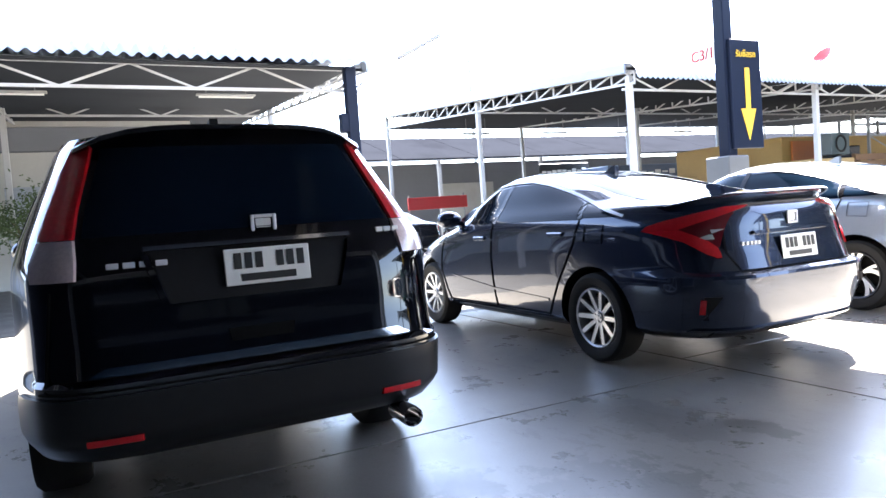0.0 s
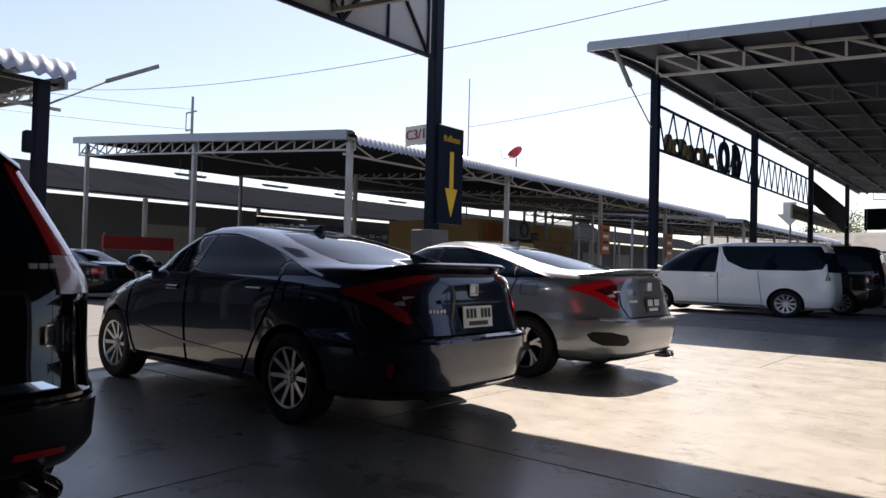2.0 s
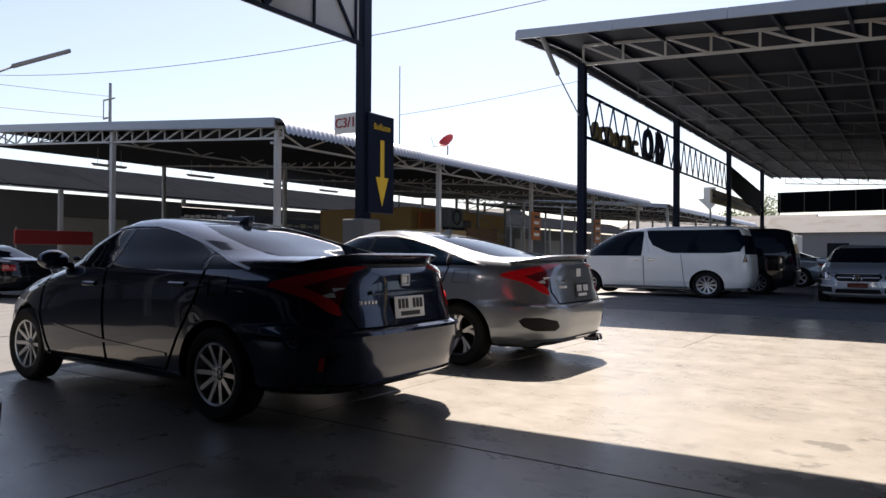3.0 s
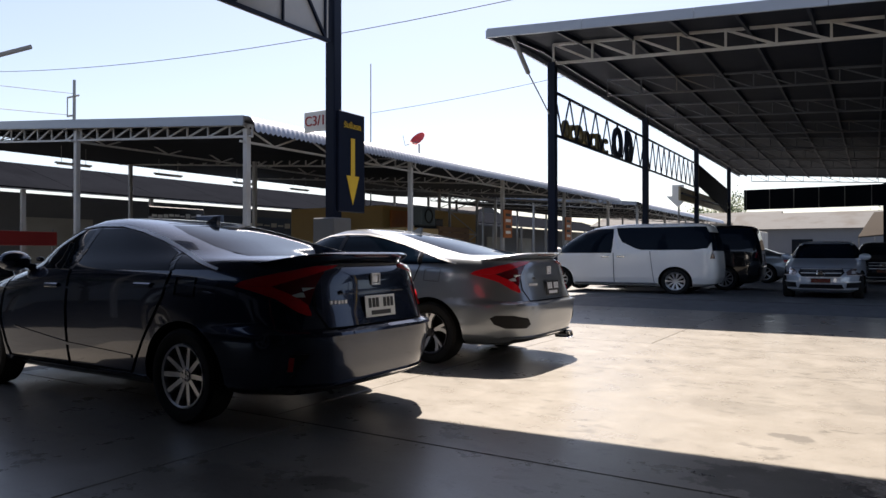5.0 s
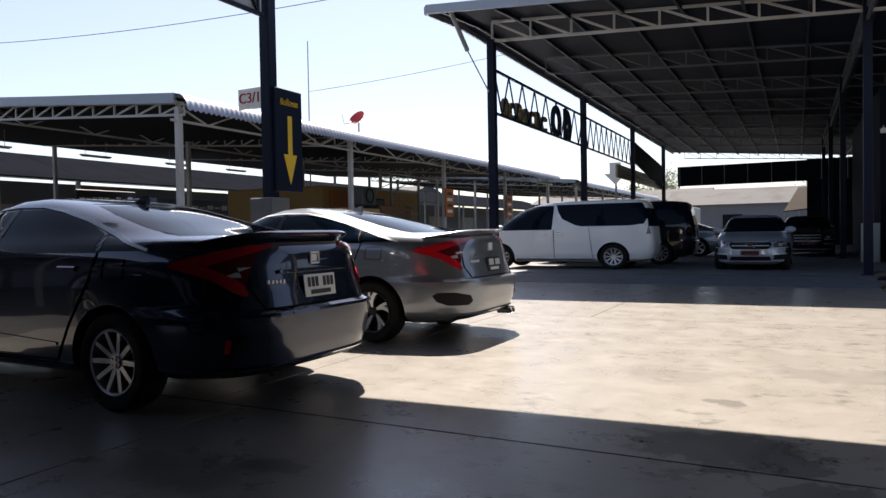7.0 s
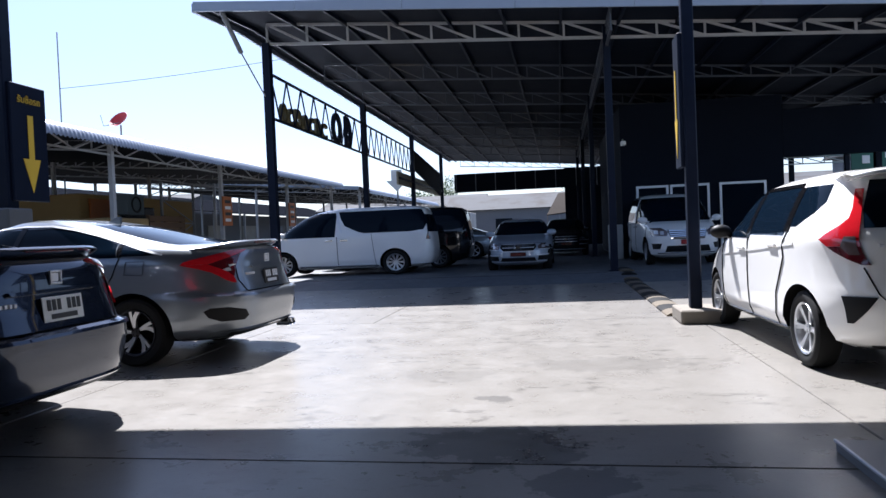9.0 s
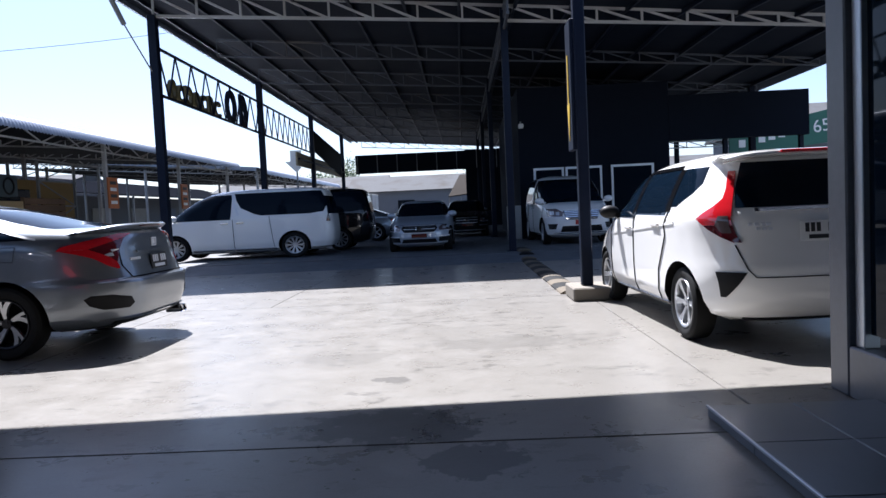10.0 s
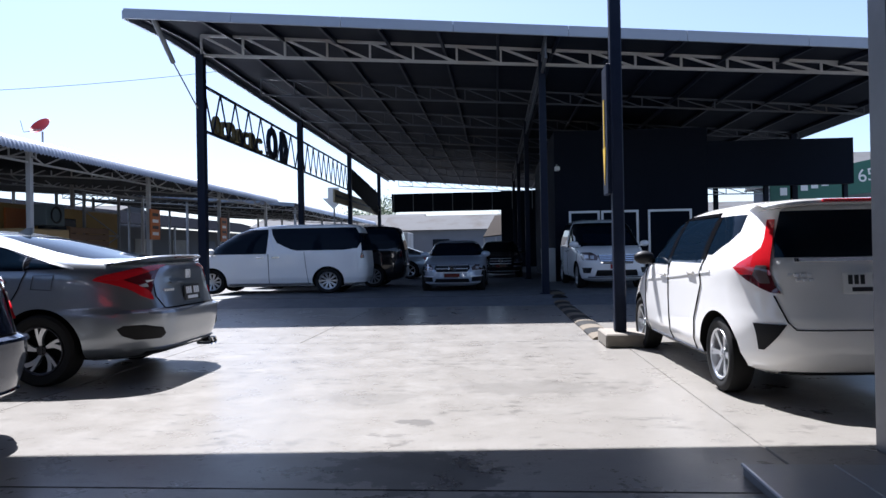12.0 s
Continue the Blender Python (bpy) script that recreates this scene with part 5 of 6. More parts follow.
    patch_part("windscreen", sh, [(1.12, ("f", -0.78), ("f", 0.78)), (1.4, ("f", -0.74), ("f", 0.74)), (1.78, ("f", -0.60), ("f", 0.60))], TINT, c, "dark windscreen", 0.006)
    patch_part("grille", sh, [(0.66, ("f", -0.40), ("f", 0.40)), (0.90, ("f", -0.48), ("f", 0.48))], BLACK_PLASTIC, c, "dark grille", 0.006)
    for k in range(5):
        z = 0.68 + 0.047 * k
        patch_part("grille_bar", sh, [(z, ("f", -0.40 - 0.01 * k), ("f", 0.40 + 0.01 * k)), (z + 0.022, ("f", -0.41 - 0.01 * k), ("f", 0.41 + 0.01 * k))], CHROME, c, "chrome grille bar", 0.022, 0.02)
    patch_part("air_intake", sh, [(0.34, ("f", -0.55), ("f", 0.55)), (0.50, ("f", -0.5), ("f", 0.5))], BLACK_PLASTIC, c, "dark lower intake", 0.006)
    patch_part("bumper_lip", sh, [(0.30, ("f", -0.7), ("f", 0.7)), (0.33, ("f", -0.7), ("f", 0.7))], CHROME, c, "", 0.012)
    bm = bmesh.new()
    box(bm, (4.935, -0.17, 0.53), (4.955, 0.17, 0.65), 0.003)
    part("number_plate", bm, RED_PAINT, c, "red number plate")
    patch_part("rear_window", sh, [(1.15, ("y", -0.7), ("y", 0.7)), (1.65, ("y", -0.6), ("y", 0.6))], TINT, c, "dark rear window")
    mirror_pair(c, sh, 3.95, 1.12, white)
    for x in (2.28, 2.68):
        door_handle(c, sh, x, 1.0, CHROME)
    return c


def estate_saloon(m, colour_mat, label, star=True):
    sh = Shell([
        (0.18, 0.3, 4.45, 0.74, 4.5, 4), (0.26, 0.08, 4.62, 0.86, 4.5, 3.8), (0.40, 0.02, 4.68, 0.895, 4.5, 3.4), (0.58, 0.0, 4.68, 0.905, 4.2, 3.2), (0.70, 0.04, 4.60, 0.905, 4, 3.0),
        (0.80, 0.07, 4.38, 0.90, 4, 3.0), (0.90, 0.09, 3.85, 0.89, 4, 3.0), (0.96, 0.12, 3.45, 0.875, 3.8, 3.0), (1.02, 0.28, 3.22, 0.845, 3.4, 3.2), (1.06, 0.62, 3.12, 0.81, 3.2, 3.2),
        (1.16, 0.92, 2.90, 0.75, 3.2, 3.4), (1.28, 1.25, 2.62, 0.68, 3.2, 3.4), (1.38, 1.55, 2.32, 0.61, 3.2, 3.4), (1.42, 1.75, 2.1, 0.54, 3, 3), (1.442, 1.9, 2.0, 0.36, 2.8, 2.8)])
    c = car("saloon", label, m, sh, colour_mat, (0.98, 3.82), 0.33, 0.225, 5, ALLOY, "pair")
    patch_part("windscreen", sh, [(0.99, ("f", -0.70), ("f", 0.70)), (1.2, ("f", -0.66), ("f", 0.66)), (1.39, ("f", -0.50), ("f", 0.50))], TINT, c, "dark windscreen", 0.006)
    patch_part("rear_window", sh, [(1.08, ("y", -0.60), ("y", 0.60)), (1.37, ("y", -0.48), ("y", 0.48))], TINT, c, "dark rear window")
    patch_part("grille", sh, [(0.55, ("f", -0.38), ("f", 0.38)), (0.66, ("f", -0.47), ("f", 0.47)), (0.745, ("f", -0.43), ("f", 0.43))], BLACK_PLASTIC, c, "dark grille", 0.008)
    for z in (0.54, 0.64, 0.735):
        patch_part("grille_bar", sh, [(z, ("f", -0.40), ("f", 0.40)), (z + 0.018, ("f", -0.41), ("f", 0.41))], SATIN, c, "chrome grille bar", 0.02, 0.02)
    x = sh.front_x(0, 0.65)
    bm = bmesh.new()
    lathe(bm, [(0.075, 0.0), (0.088, -0.012), (0.095, 0.0), (0.088, 0.012), (0.075, 0.0)], 24, "y")
    tube(bm, (0, -0.004, 0), (0, 0.004, 0), 0.05, 20)
    b = part("badge", bm, CHROME, c, "plain round chrome badge")
    b.matrix_basis = pose(x + 0.03, 0, 0.645, 0, 0, 90)
    for s in (1, -1):
        patch_part("headlamp", sh, [(0.60, ("f", s * 0.52), ("f", s * 0.84)), (0.68, ("f", s * 0.50), ("x", 4.25, s)), (0.75, ("f", s * 0.60), ("x", 4.05, s))], SMOKE_LENS, c, "clear headlamp over a dark bowl", 0.012)
        patch_part("headlamp_bowl", sh, [(0.635, ("f", s * 0.60), ("f", s * 0.67)), (0.70, ("f", s * 0.60), ("f", s * 0.67))], CLEAR_LENS, c, "bright lamp bowl", 0.02, 0.02, 8)
        patch_part("headlamp_trim", sh, [(0.585, ("f", s * 0.50), ("f", s * 0.84)), (0.60, ("f", s * 0.50), ("f", s * 0.84))], SATIN, c, "bright lamp surround", 0.018)
        patch_part("air_intake", sh, [(0.30, ("f", s * 0.50), ("f", s * 0.78)), (0.42, ("f", s * 0.52), ("f", s * 0.80))], BLACK_PLASTIC, c, "black side intake", 0.008)
        patch_part("side_window", sh, [(0.98, ("x", 2.1, s), ("x", 3.1, s)), (1.33, ("x", 2.1, s), ("x", 2.35, s))], TINT, c, "dark side window")
        patch_part("side_window", sh, [(0.98, ("x", 1.2, s), ("x", 2.05, s)), (1.33, ("x", 1.6, s), ("x", 2.05, s))], TINT, c, "dark side window")
        patch_part("tail_lamp", sh, [(0.72, ("y", s * 0.55), ("x", 0.4, s)), (0.88, ("y", s * 0.55), ("x", 0.4, s))], RED_LENS, c, "red tail lamp", 0.012)
        ribbon("door_gap", sh, line((2.07, 0.98), (2.07, 0.28), side=s), 0.009, DARK_WELL, c)
    patch_part("bumper_trim", sh, [(0.255, ("f", -0.72), ("f", 0.72)), (0.275, ("f", -0.72), ("f", 0.72))], SATIN, c, "bright lower bumper trim", 0.014)
    for s in (1, -1):
        patch_part("bumper_trim", sh, [(0.43, ("f", s * 0.50), ("f", s * 0.80)), (0.455, ("f", s * 0.46), ("f", s * 0.82))], SATIN, c, "bright trim over the intake", 0.016)
    patch_part("bonnet_gap", sh, [(0.755, ("f", -0.62), ("f", 0.62)), (0.762, ("f", -0.62), ("f", 0.62))], DARK_WELL, c, "", 0.006)
    patch_part("air_intake", sh, [(0.28, ("f", -0.46), ("f", 0.46)), (0.38, ("f", -0.42), ("f", 0.42))], BLACK_PLASTIC, c, "black lower intake", 0.008)
    bm = bmesh.new()
    xp = sh.front_x(0, 0.48)
    box(bm, (xp + 0.01, -0.2, 0.42), (xp + 0.035, 0.2, 0.52), 0.003)
    part("number_plate", bm, DARK_RED, c, "dark red number plate")
    mirror_pair(c, sh, 3.05, 0.97, colour_mat)
    return c


GREY_PAINT = paint("dark_grey_metallic", (0.02, 0.028, 0.05), 0.5, 0.22)
SILVER_PAINT = paint("silver_metallic", (0.225, 0.245, 0.27), 0.65, 0.28)
BLUE_GREY_PAINT = paint("blue_grey_metallic", (0.42, 0.47, 0.54), 0.35, 0.3)
SCALED = lambda m, sx, sy, sz: m @ Matrix.Diagonal((sx, sy, sz, 1))
# rear ends stand towards +x for the row beside the camera
suv(SCALED(pose(-2.97, 0.22, 0, 0, 0, 180), 1.04, 1.05, 1.01))
saloon(SCALED(pose(-3.115, 3.86, 0, 0, 0, 180), 1.05, 1.05, 1.05), GREY_PAINT, "dark grey metallic saloon with silver spoked wheels and boot spoiler", ALLOY, 10, "plain", False)
saloon(SCALED(pose(-3.09, 7.02, 0, 0, 0, 180), 1.05, 1.05, 1.05), SILVER_PAINT, "silver metallic saloon standing in the sun, chrome exhausts", DARK_ALLOY, 5, "swirl", True)
hatchback(SCALED(pose(2.705, 5.137, 0, 0, 0, 91.8), 1.03, 1.03, 1.03))
people_carrier(SCALED(pose(-3.42, 18.9, 0.15, 0, 0, 180), 1.06, 1.0, 0.97), "white people carrier with long dark windows, seen from its side")
people_carrier(pose(2.95, 22.9, 0.15, 0, 0, -88), "white people carrier with chrome grille parked nose out")
estate_saloon(SCALED(pose(-1.12, 22.5, 0.12, 0, 0, -90), 1, 1, 0.97), BLUE_GREY_PAINT, "blue-grey saloon with chrome grille parked nose out")
people_carrier(SCALED(pose(-2.75, 21.6, 0.15, 0, 0, 180), 1.0, 1.0, 0.98), "black people carrier parked behind the white one", (0.01, 0.01, 0.012))


# ---- beyond the lane ----
def text_mesh(name, words, size, material, parent, m, depth=0.006, label=""):
    cu = bpy.data.curves.new(name, "FONT")
    cu.body, cu.size, cu.extrude = words, size, depth
    cu.align_x, cu.align_y = "CENTER", "CENTER"
    tmp = new("text_source", cu)
    bpy.context.view_layer.update()
    me = bpy.data.meshes.new_from_object(tmp.evaluated_get(bpy.context.evaluated_depsgraph_get()))
    bpy.data.objects.remove(tmp)
    me.materials.clear()
    me.materials.append(material)
    ob = new(name, me)
    ob.parent = parent
    ob.matrix_basis = m
    if label:
        tagged(ob, label)
    return ob


FACE_PX = Matrix(((0, 0, 1, 0), (1, 0, 0, 0), (0, 1, 0, 0), (0, 0, 0, 1)))
text_mesh("lettering", "รับซื้อรถ", 0.13, YELLOW, pole_a, Matrix.Translation((-7.295, 8.54, 3.28)) @ FACE_PX, label="yellow writing")
# bay sign on the pole
sign = thing("bay_sign", "white board with red bay number on the sign pole", "sign")
bm = bmesh.new()
box(bm, (-8.06, 8.22, 3.2), (-7.54, 8.26, 3.53), 0.006)
part("board", bm, PLATE, sign)
text_mesh("lettering", "C3/1", 0.23, RED_PAINT, sign, Matrix.Translation((-7.81, 8.212, 3.365)) @ pose(0, 0, 0, 90, 0, 0), label="red writing")


def shed_row():
    """A long row of sheds behind the low canopy, with a sloping dark awning over a pale wall."""
    b = thing("shed_row", "long pale market shed with a dark sheet awning", "building")
    bm = bmesh.new()
    poly(bm, [(-33, -30, 0), (-33, -30, 4.0), (-33, 90, 4.0), (-33, 90, 0)], 0.25, (-1, 0, 0))
    part("wall", bm, GREY_WALL, b)
    for k in range(20):
        bm = bmesh.new()
        y = 8 + 4.0 * k
        poly(bm, [(-28.0, y, 3.75), (-28.0, y + 3.97, 3.75), (-33.2, y + 3.97, 5.3), (-33.2, y, 5.3)], 0.06, (0, 0, 1))
        part("awning_panel", bm, AWNING, b, "dark sheet awning")
    bm = bmesh.new()
    box(bm, (-28.06, 8, 3.70), (-27.98, 88, 3.75))
    part("gutter", bm, WHITE_STEEL, b, "white gutter edge")
    for k in range(14):
        bm = bmesh.new()
        box(bm, (-28.2, 8.2 + 5.6 * k, -0.02), (-28.05, 8.35 + 5.6 * k, 3.7))
        part("post", bm, WHITE_STEEL, b)
    for k in range(10):
        bm = bmesh.new()
        box(bm, (-32.99, 9 + 7.4 * k, 0), (-32.9, 12.2 + 7.4 * k, 2.9), 0.01)
        part("shutter", bm, WHITE_WALL if k % 3 else BLUE_SHEET, b, "closed shop shutter")
    return b


shed_row()
# shop fronts under the awning
for y0, y1, z0, z1, x, m, name, lab in (
        (19.0, 22.0, 2.9, 3.35, -27.6, INK, "shop_sign", "dark shop sign with pale shapes"),
        (21.5, 26.0, 0.0, 3.0, -25.6, BLUE_SHEET, "blue_cabin", "dull blue sheet cabin with pale bars"),
        (10.9, 13.6, 1.5, 2.0, -25.2, RED_PAINT, "red_banner", "red cloth banner hung along a rail")):
    t = thing(name, lab, "sign" if name != "blue_cabin" else "cabin")
    bm = bmesh.new()
    box(bm, (x - (2.0 if name == "blue_cabin" else 0.1), y0, z0), (x, y1, z1), 0.02)
    part("body", bm, m, t)
    random.seed(7)
    if name != "red_banner":
        for k in range(9):
            y = y0 + 0.15 + (y1 - y0 - 0.3) * k / 9
            bm = bmesh.new()
            zc = z1 - 0.4
            box(bm, (x + 0.003, y, zc - random.uniform(0.02, 0.14)), (x + 0.012, y + (y1 - y0) / 12, zc + random.uniform(0.03, 0.15)))
            part("sign_bar", bm, PLATE, t)
    else:
        for yy in (y0 + 0.1, y1 - 0.1):
            bm = bmesh.new()
            tube(bm, (x - 0.13, yy, -0.02), (x - 0.13, yy, z1 + 0.1), 0.03)
            part("rail_post", bm, GREY_STEEL, t)
# ochre office under the low canopy, with its cooler
cab = thing("ochre_office", "ochre yellow site office with dark openings under the canopy", "cabin")
bm = bmesh.new()
box(bm, (-19.5, 19.6, -0.01), (-15.0, 26.5, 2.95), 0.02)
part("wall", bm, OCHRE, cab)
bm = bmesh.new()
box(bm, (-14.99, 21.6, 0.6), (-14.94, 23.6, 2.6), 0.01)
part("opening", bm, TINT, cab, "dark window")
bm = bmesh.new()
box(bm, (-14.98, 20.0, 2.0), (-14.9, 21.3, 2.8), 0.01)
part("panel", bm, ORANGE, cab, "orange panel")
bm = bmesh.new()
box(bm, (-14.6, 18.4, -0.01), (-13.2, 20.5, 2.08), 0.02)
part("annex", bm, mat("pale_ochre_wall", (0.42, 0.30, 0.14), 0.75, spread=0.12, bump=0.2), cab, "lower pale ochre annex")
BOARDS = mat("brown_boards", (0.15, 0.085, 0.045), 0.75, spread=0.3, scale=12, bump=0.3)
fence = thing("board_fence", "brown wooden board fence beside the ochre annex", "fence")
for k in range(10):
    bm = bmesh.new()
    box(bm, (-13.26, 20.56, 0.1 + 0.21 * k), (-13.2, 22.7, 0.29 + 0.21 * k), 0.006)
    part("board", bm, BOARDS, fence)
for y in (20.62, 21.6, 22.6):
    bm = bmesh.new()
    box(bm, (-13.34, y - 0.04, -0.01), (-13.261, y + 0.04, 2.2))
    part("post", bm, BOARDS, fence)
# steel rack behind the fence
rack = thing("steel_rack", "open rusty steel rack with diagonal braces under the canopy", "rack")
for y in (22.9, 25.1):
    for x in (-15.2, -14.2):
        bm = bmesh.new()
        box(bm, (x - 0.04, y - 0.04, -0.01), (x + 0.04, y + 0.04, 3.5))
        part("upright", bm, GREY_STEEL, rack)
bm = bmesh.new()
for k in range(4):
    z = 0.3 + 0.85 * k
    for x in (-15.2, -14.2):
        bar(bm, (x, 22.9, z), (x, 25.1, z), 0.05)
        a, b = (22.9, 25.1) if k % 2 else (25.1, 22.9)
        bar(bm, (x, a, z), (x, b, min(3.45, z + 0.85)), 0.03)
part("brace", bm, GREY_STEEL, rack)
ac = thing("air_conditioner", "boxy air conditioner unit with round fan grille", "air conditioner")
bm = bmesh.new()
box(bm, (-13.9, 19.7, 2.2), (-13.4, 20.6, 2.85), 0.02)
part("casing", bm, mat("dull_teal_casing", (0.06, 0.085, 0.095), 0.5), ac)
bm = bmesh.new()
lathe(bm, [(0.26, 0.0), (0.27, 0.02), (0.22, 0.03), (0.2, 0.0)], 24, "y")
g = part("fan_ring", bm, BLACK_PLASTIC, ac, "round fan ring")
g.matrix_basis = pose(-13.39, 20.15, 2.53, 0, 0, -90)
# upright banners on the canopy posts
for y in (23.0, 29.1):
    t = thing("post_banner", "orange upright banner with dark bars on a canopy post", "banner", "banners on posts")
    bm = bmesh.new()
    box(bm, (-11.85, y - 0.12, 1.8), (-11.8, y + 0.55, 2.85), 0.005)
    part("cloth", bm, ORANGE, t)
    for k in range(4):
        bm = bmesh.new()
        box(bm, (-11.797, y + 0.0, 1.95 + 0.22 * k), (-11.79, y + 0.42, 2.06 + 0.22 * k))
        part("banner_bar", bm, INK if k % 2 else PLATE, t)


def dish(x, y, z):
    d = thing("satellite_dish", "red satellite dish on a thin mast above the roof", "satellite dish")
    bm = bmesh.new()
    tube(bm, (x, y, z - 1.0), (x, y, z), 0.03)
    part("mast", bm, GREY_STEEL, d)
    bm = bmesh.new()
    prof = [(0.0001 + 0.1 * k * 0.55 * 1.0, 0.12 * (k / 6) ** 2) for k in range(7)]
    lathe(bm, prof + [(prof[-1][0] + 0.01, 0.13)] + [(r, h + 0.015) for r, h in prof[::-1]], 24, "y")
    b = part("bowl", bm, RED_PAINT, d, "red bowl", smooth=40)
    n = Vector((-0.14, -0.76, 0.6)).normalized()
    b.matrix_basis = Matrix.Translation((x, y, z + 0.1)) @ n.to_track_quat("Y", "Z").to_matrix().to_4x4()
    bm = bmesh.new()
    tube(bm, (x - 0.42, y - 0.3, z - 0.05), (x - 0.45, y - 0.4, z + 0.3), 0.01)
    tube(bm, (x - 0.42, y - 0.3, z - 0.05), (x, y, z + 0.08), 0.015)
    part("feed_arm", bm, GREY_STEEL, d)


dish(-14.3, 20.9, 5.25)


def mast(name, x, y, h, r, label, arms=False):
    d = thing(name, label, "mast")
    bm = bmesh.new()
    tube(bm, (x, y, -0.02), (x, y, h), r, 8, r * 0.6)
    part("pole", bm, GREY_STEEL, d)
    if arms:
        bm = bmesh.new()
        bar(bm, (x - 0.9, y, h - 1.2), (x + 0.6, y, h - 1.2), 0.1)
        bar(bm, (x - 0.9, y, h - 2.6), (x + 0.1, y, h - 2.6), 0.1)
        bar(bm, (x - 0.9, y, h - 2.6), (x - 0.9, y, h - 1.2), 0.06)
        part("cross_arm", bm, GREY_STEEL, d)


mast("aerial_mast", -25.2, 32.0, 12.4, 0.05, "thin tall aerial mast behind the canopies")
mast("power_pole", -49.9, 28.4, 14.0, 0.17, "grey concrete power pole with cross arms", True)


def cable(a, b, sag, r, name="overhead_cable"):
    bm = bmesh.new()
    n = 24
    pts = []
    for i in range(n + 1):
        t = i / n
        p = Vector(a).lerp(Vector(b), t)
        p.z -= sag * 4 * t * (1 - t)
        pts.append(p)
    rings = []
    for p in pts:
        rings.append([bm.verts.new(p + Vector((r * math.cos(1.2566 * k), 0.3 * r * math.cos(1.2566 * k), r * math.sin(1.2566 * k)))) for k in range(5)])
    for r0, r1 in zip(rings, rings[1:]):
        for k in range(5):
            bm.faces.new((r0[k], r0[(k + 1) % 5], r1[(k + 1) % 5], r1[k]))
    tagged(part(name, bm, INK), "thin dark overhead power cable against the sky", "cable", "overhead cables")


cable((-49.9, 28.4, 11.4), (-24.3, -9.7, 5.2), 0.3, 0.022)
cable((-49.9, 28.4, 13.0), (-60, -30, 13.2), 1.0, 0.02)
cable((-45.7, 17.36, 11.64), (-4.2, 18.07, 8.73), 1.0, 0.014)
cable((-25.2, 32.0, 9.5), (-7.2, 34.0, 11.2), 0.25, 0.014)

# dark corner post of the scalloped canopy with its raking lamp
cp = thing("lamp_post", "dark post with a raking arm and slim street lamp", "lamp post")
bm = bmesh.new()
box(bm, (-12.42, 4.0, -0.02), (-12.22, 4.2, 4.05), 0.01)
part("post", bm, NAVY, cp)
bm = bmesh.new()
box(bm, (-12.42, 3.86, 2.85), (-12.24, 4.02, 3.2), 0.02)
part("junction_box", bm, NAVY, cp)
bm = bmesh.new()
tube(bm, (-12.3, 4.15, 3.65), (-12.55, 5.25, 4.33), 0.018)
part("arm", bm, GREY_STEEL, cp)
bm = bmesh.new()
bar(bm, (-12.55, 5.22, 4.32), (-12.2, 6.0, 4.72), 0.12, 0.05)
part("lamp_head", bm, GREY_STEEL, cp, "slim grey lamp head")


def side_building():
    """The pale shop building beyond the scalloped canopy."""
    b = thing("shop_building", "pale two-tone shop building with a grey band and shutters", "building")
    bm = bmesh.new()
    box(bm, (-34, -24, -0.01), (-22.3, 2.2, 3.75))
    part("wall", bm, WHITE_WALL, b)
    bm = bmesh.new()
    box(bm, (-34, -24, 3.76), (-22, 2.4, 4.4))
    part("band", bm, GREY_WALL, b, "dark grey fascia band")
    bm = bmesh.new()
    box(bm, (-34, -24, 4.41), (-21.9, 2.5, 4.62))
    part("coping", bm, WHITE_WALL, b)
    for k in range(6):
        bm = bmesh.new()
        y = 0.8 - 4.0 * k
        steps = [(-22.25 + 0.02 * (q % 2), 0.1 + 0.1 * q) for q in range(28)]
        rows = [[bm.verts.new((x, yy, z)) for x, z in [(-22.29, 0.1)] + steps + [(-22.29, 2.8)]] for yy in (y - 3.2, y)]
        for i in range(len(rows[0]) - 1):
            bm.faces.new((rows[0][i], rows[0][i + 1], rows[1][i + 1], rows[1][i]))
        part("shutter", bm, GALV, b, "ribbed grey shutter")
    return b


side_building()


def tree(x, y, h, seed, spread=1.0):
    """A small tree: forked trunk and a crown of many small leaf clumps."""
    random.seed(seed)
    t = thing("tree", "leafy green tree behind the sheds", "tree", "trees")
    bm = bmesh.new()
    tube(bm, (x, y, -0.03), (x + 0.1, y, h * 0.45), 0.14, 8, 0.09)
    tips = []
    for k in range(6):
        a = k * 1.05 + random.random()
        tip = (x + spread * h * 0.25 * math.cos(a), y + spread * h * 0.25 * math.sin(a), h * random.uniform(0.6, 0.9))
        tube(bm, (x + 0.1, y, h * random.uniform(0.3, 0.45)), tip, 0.06, 6, 0.02)
        tips.append(tip)
    part("trunk", bm, BARK, t)
    verts, faces = [], []
    for k in range(2600):
        tip = random.choice(tips)
        d = Vector((random.gauss(0, 1), random.gauss(0, 1), random.gauss(0, 0.8))) * h * 0.11 * spread
        p = Vector(tip) + d
        s = random.uniform(0.05, 0.12) * (h / 6) * 1.3
        u = Vector((random.gauss(0, 1), random.gauss(0, 1), random.gauss(0, 1))).normalized()
        v = u.orthogonal().normalized()
        i = len(verts)
        verts += [p - u * s, p + v * s * 0.5, p + u * s, p - v * s * 0.5]
        faces.append((i, i + 1, i + 2, i + 3))
    me = bpy.data.meshes.new("crown")
    me.from_pydata(verts, [], faces)
    me.materials.append(LEAF)
    c = new("crown", me)
    c.parent = t
    tagged(c, "small green leaves", kind="stuff")


for k, (x, y, h) in enumerate(((-18, -4.5, 3.2), (-19, -1.5, 2.6), (3.2, 84, 6.3), (-20, 110, 10))):
    tree(x, y, h, 20 + k)


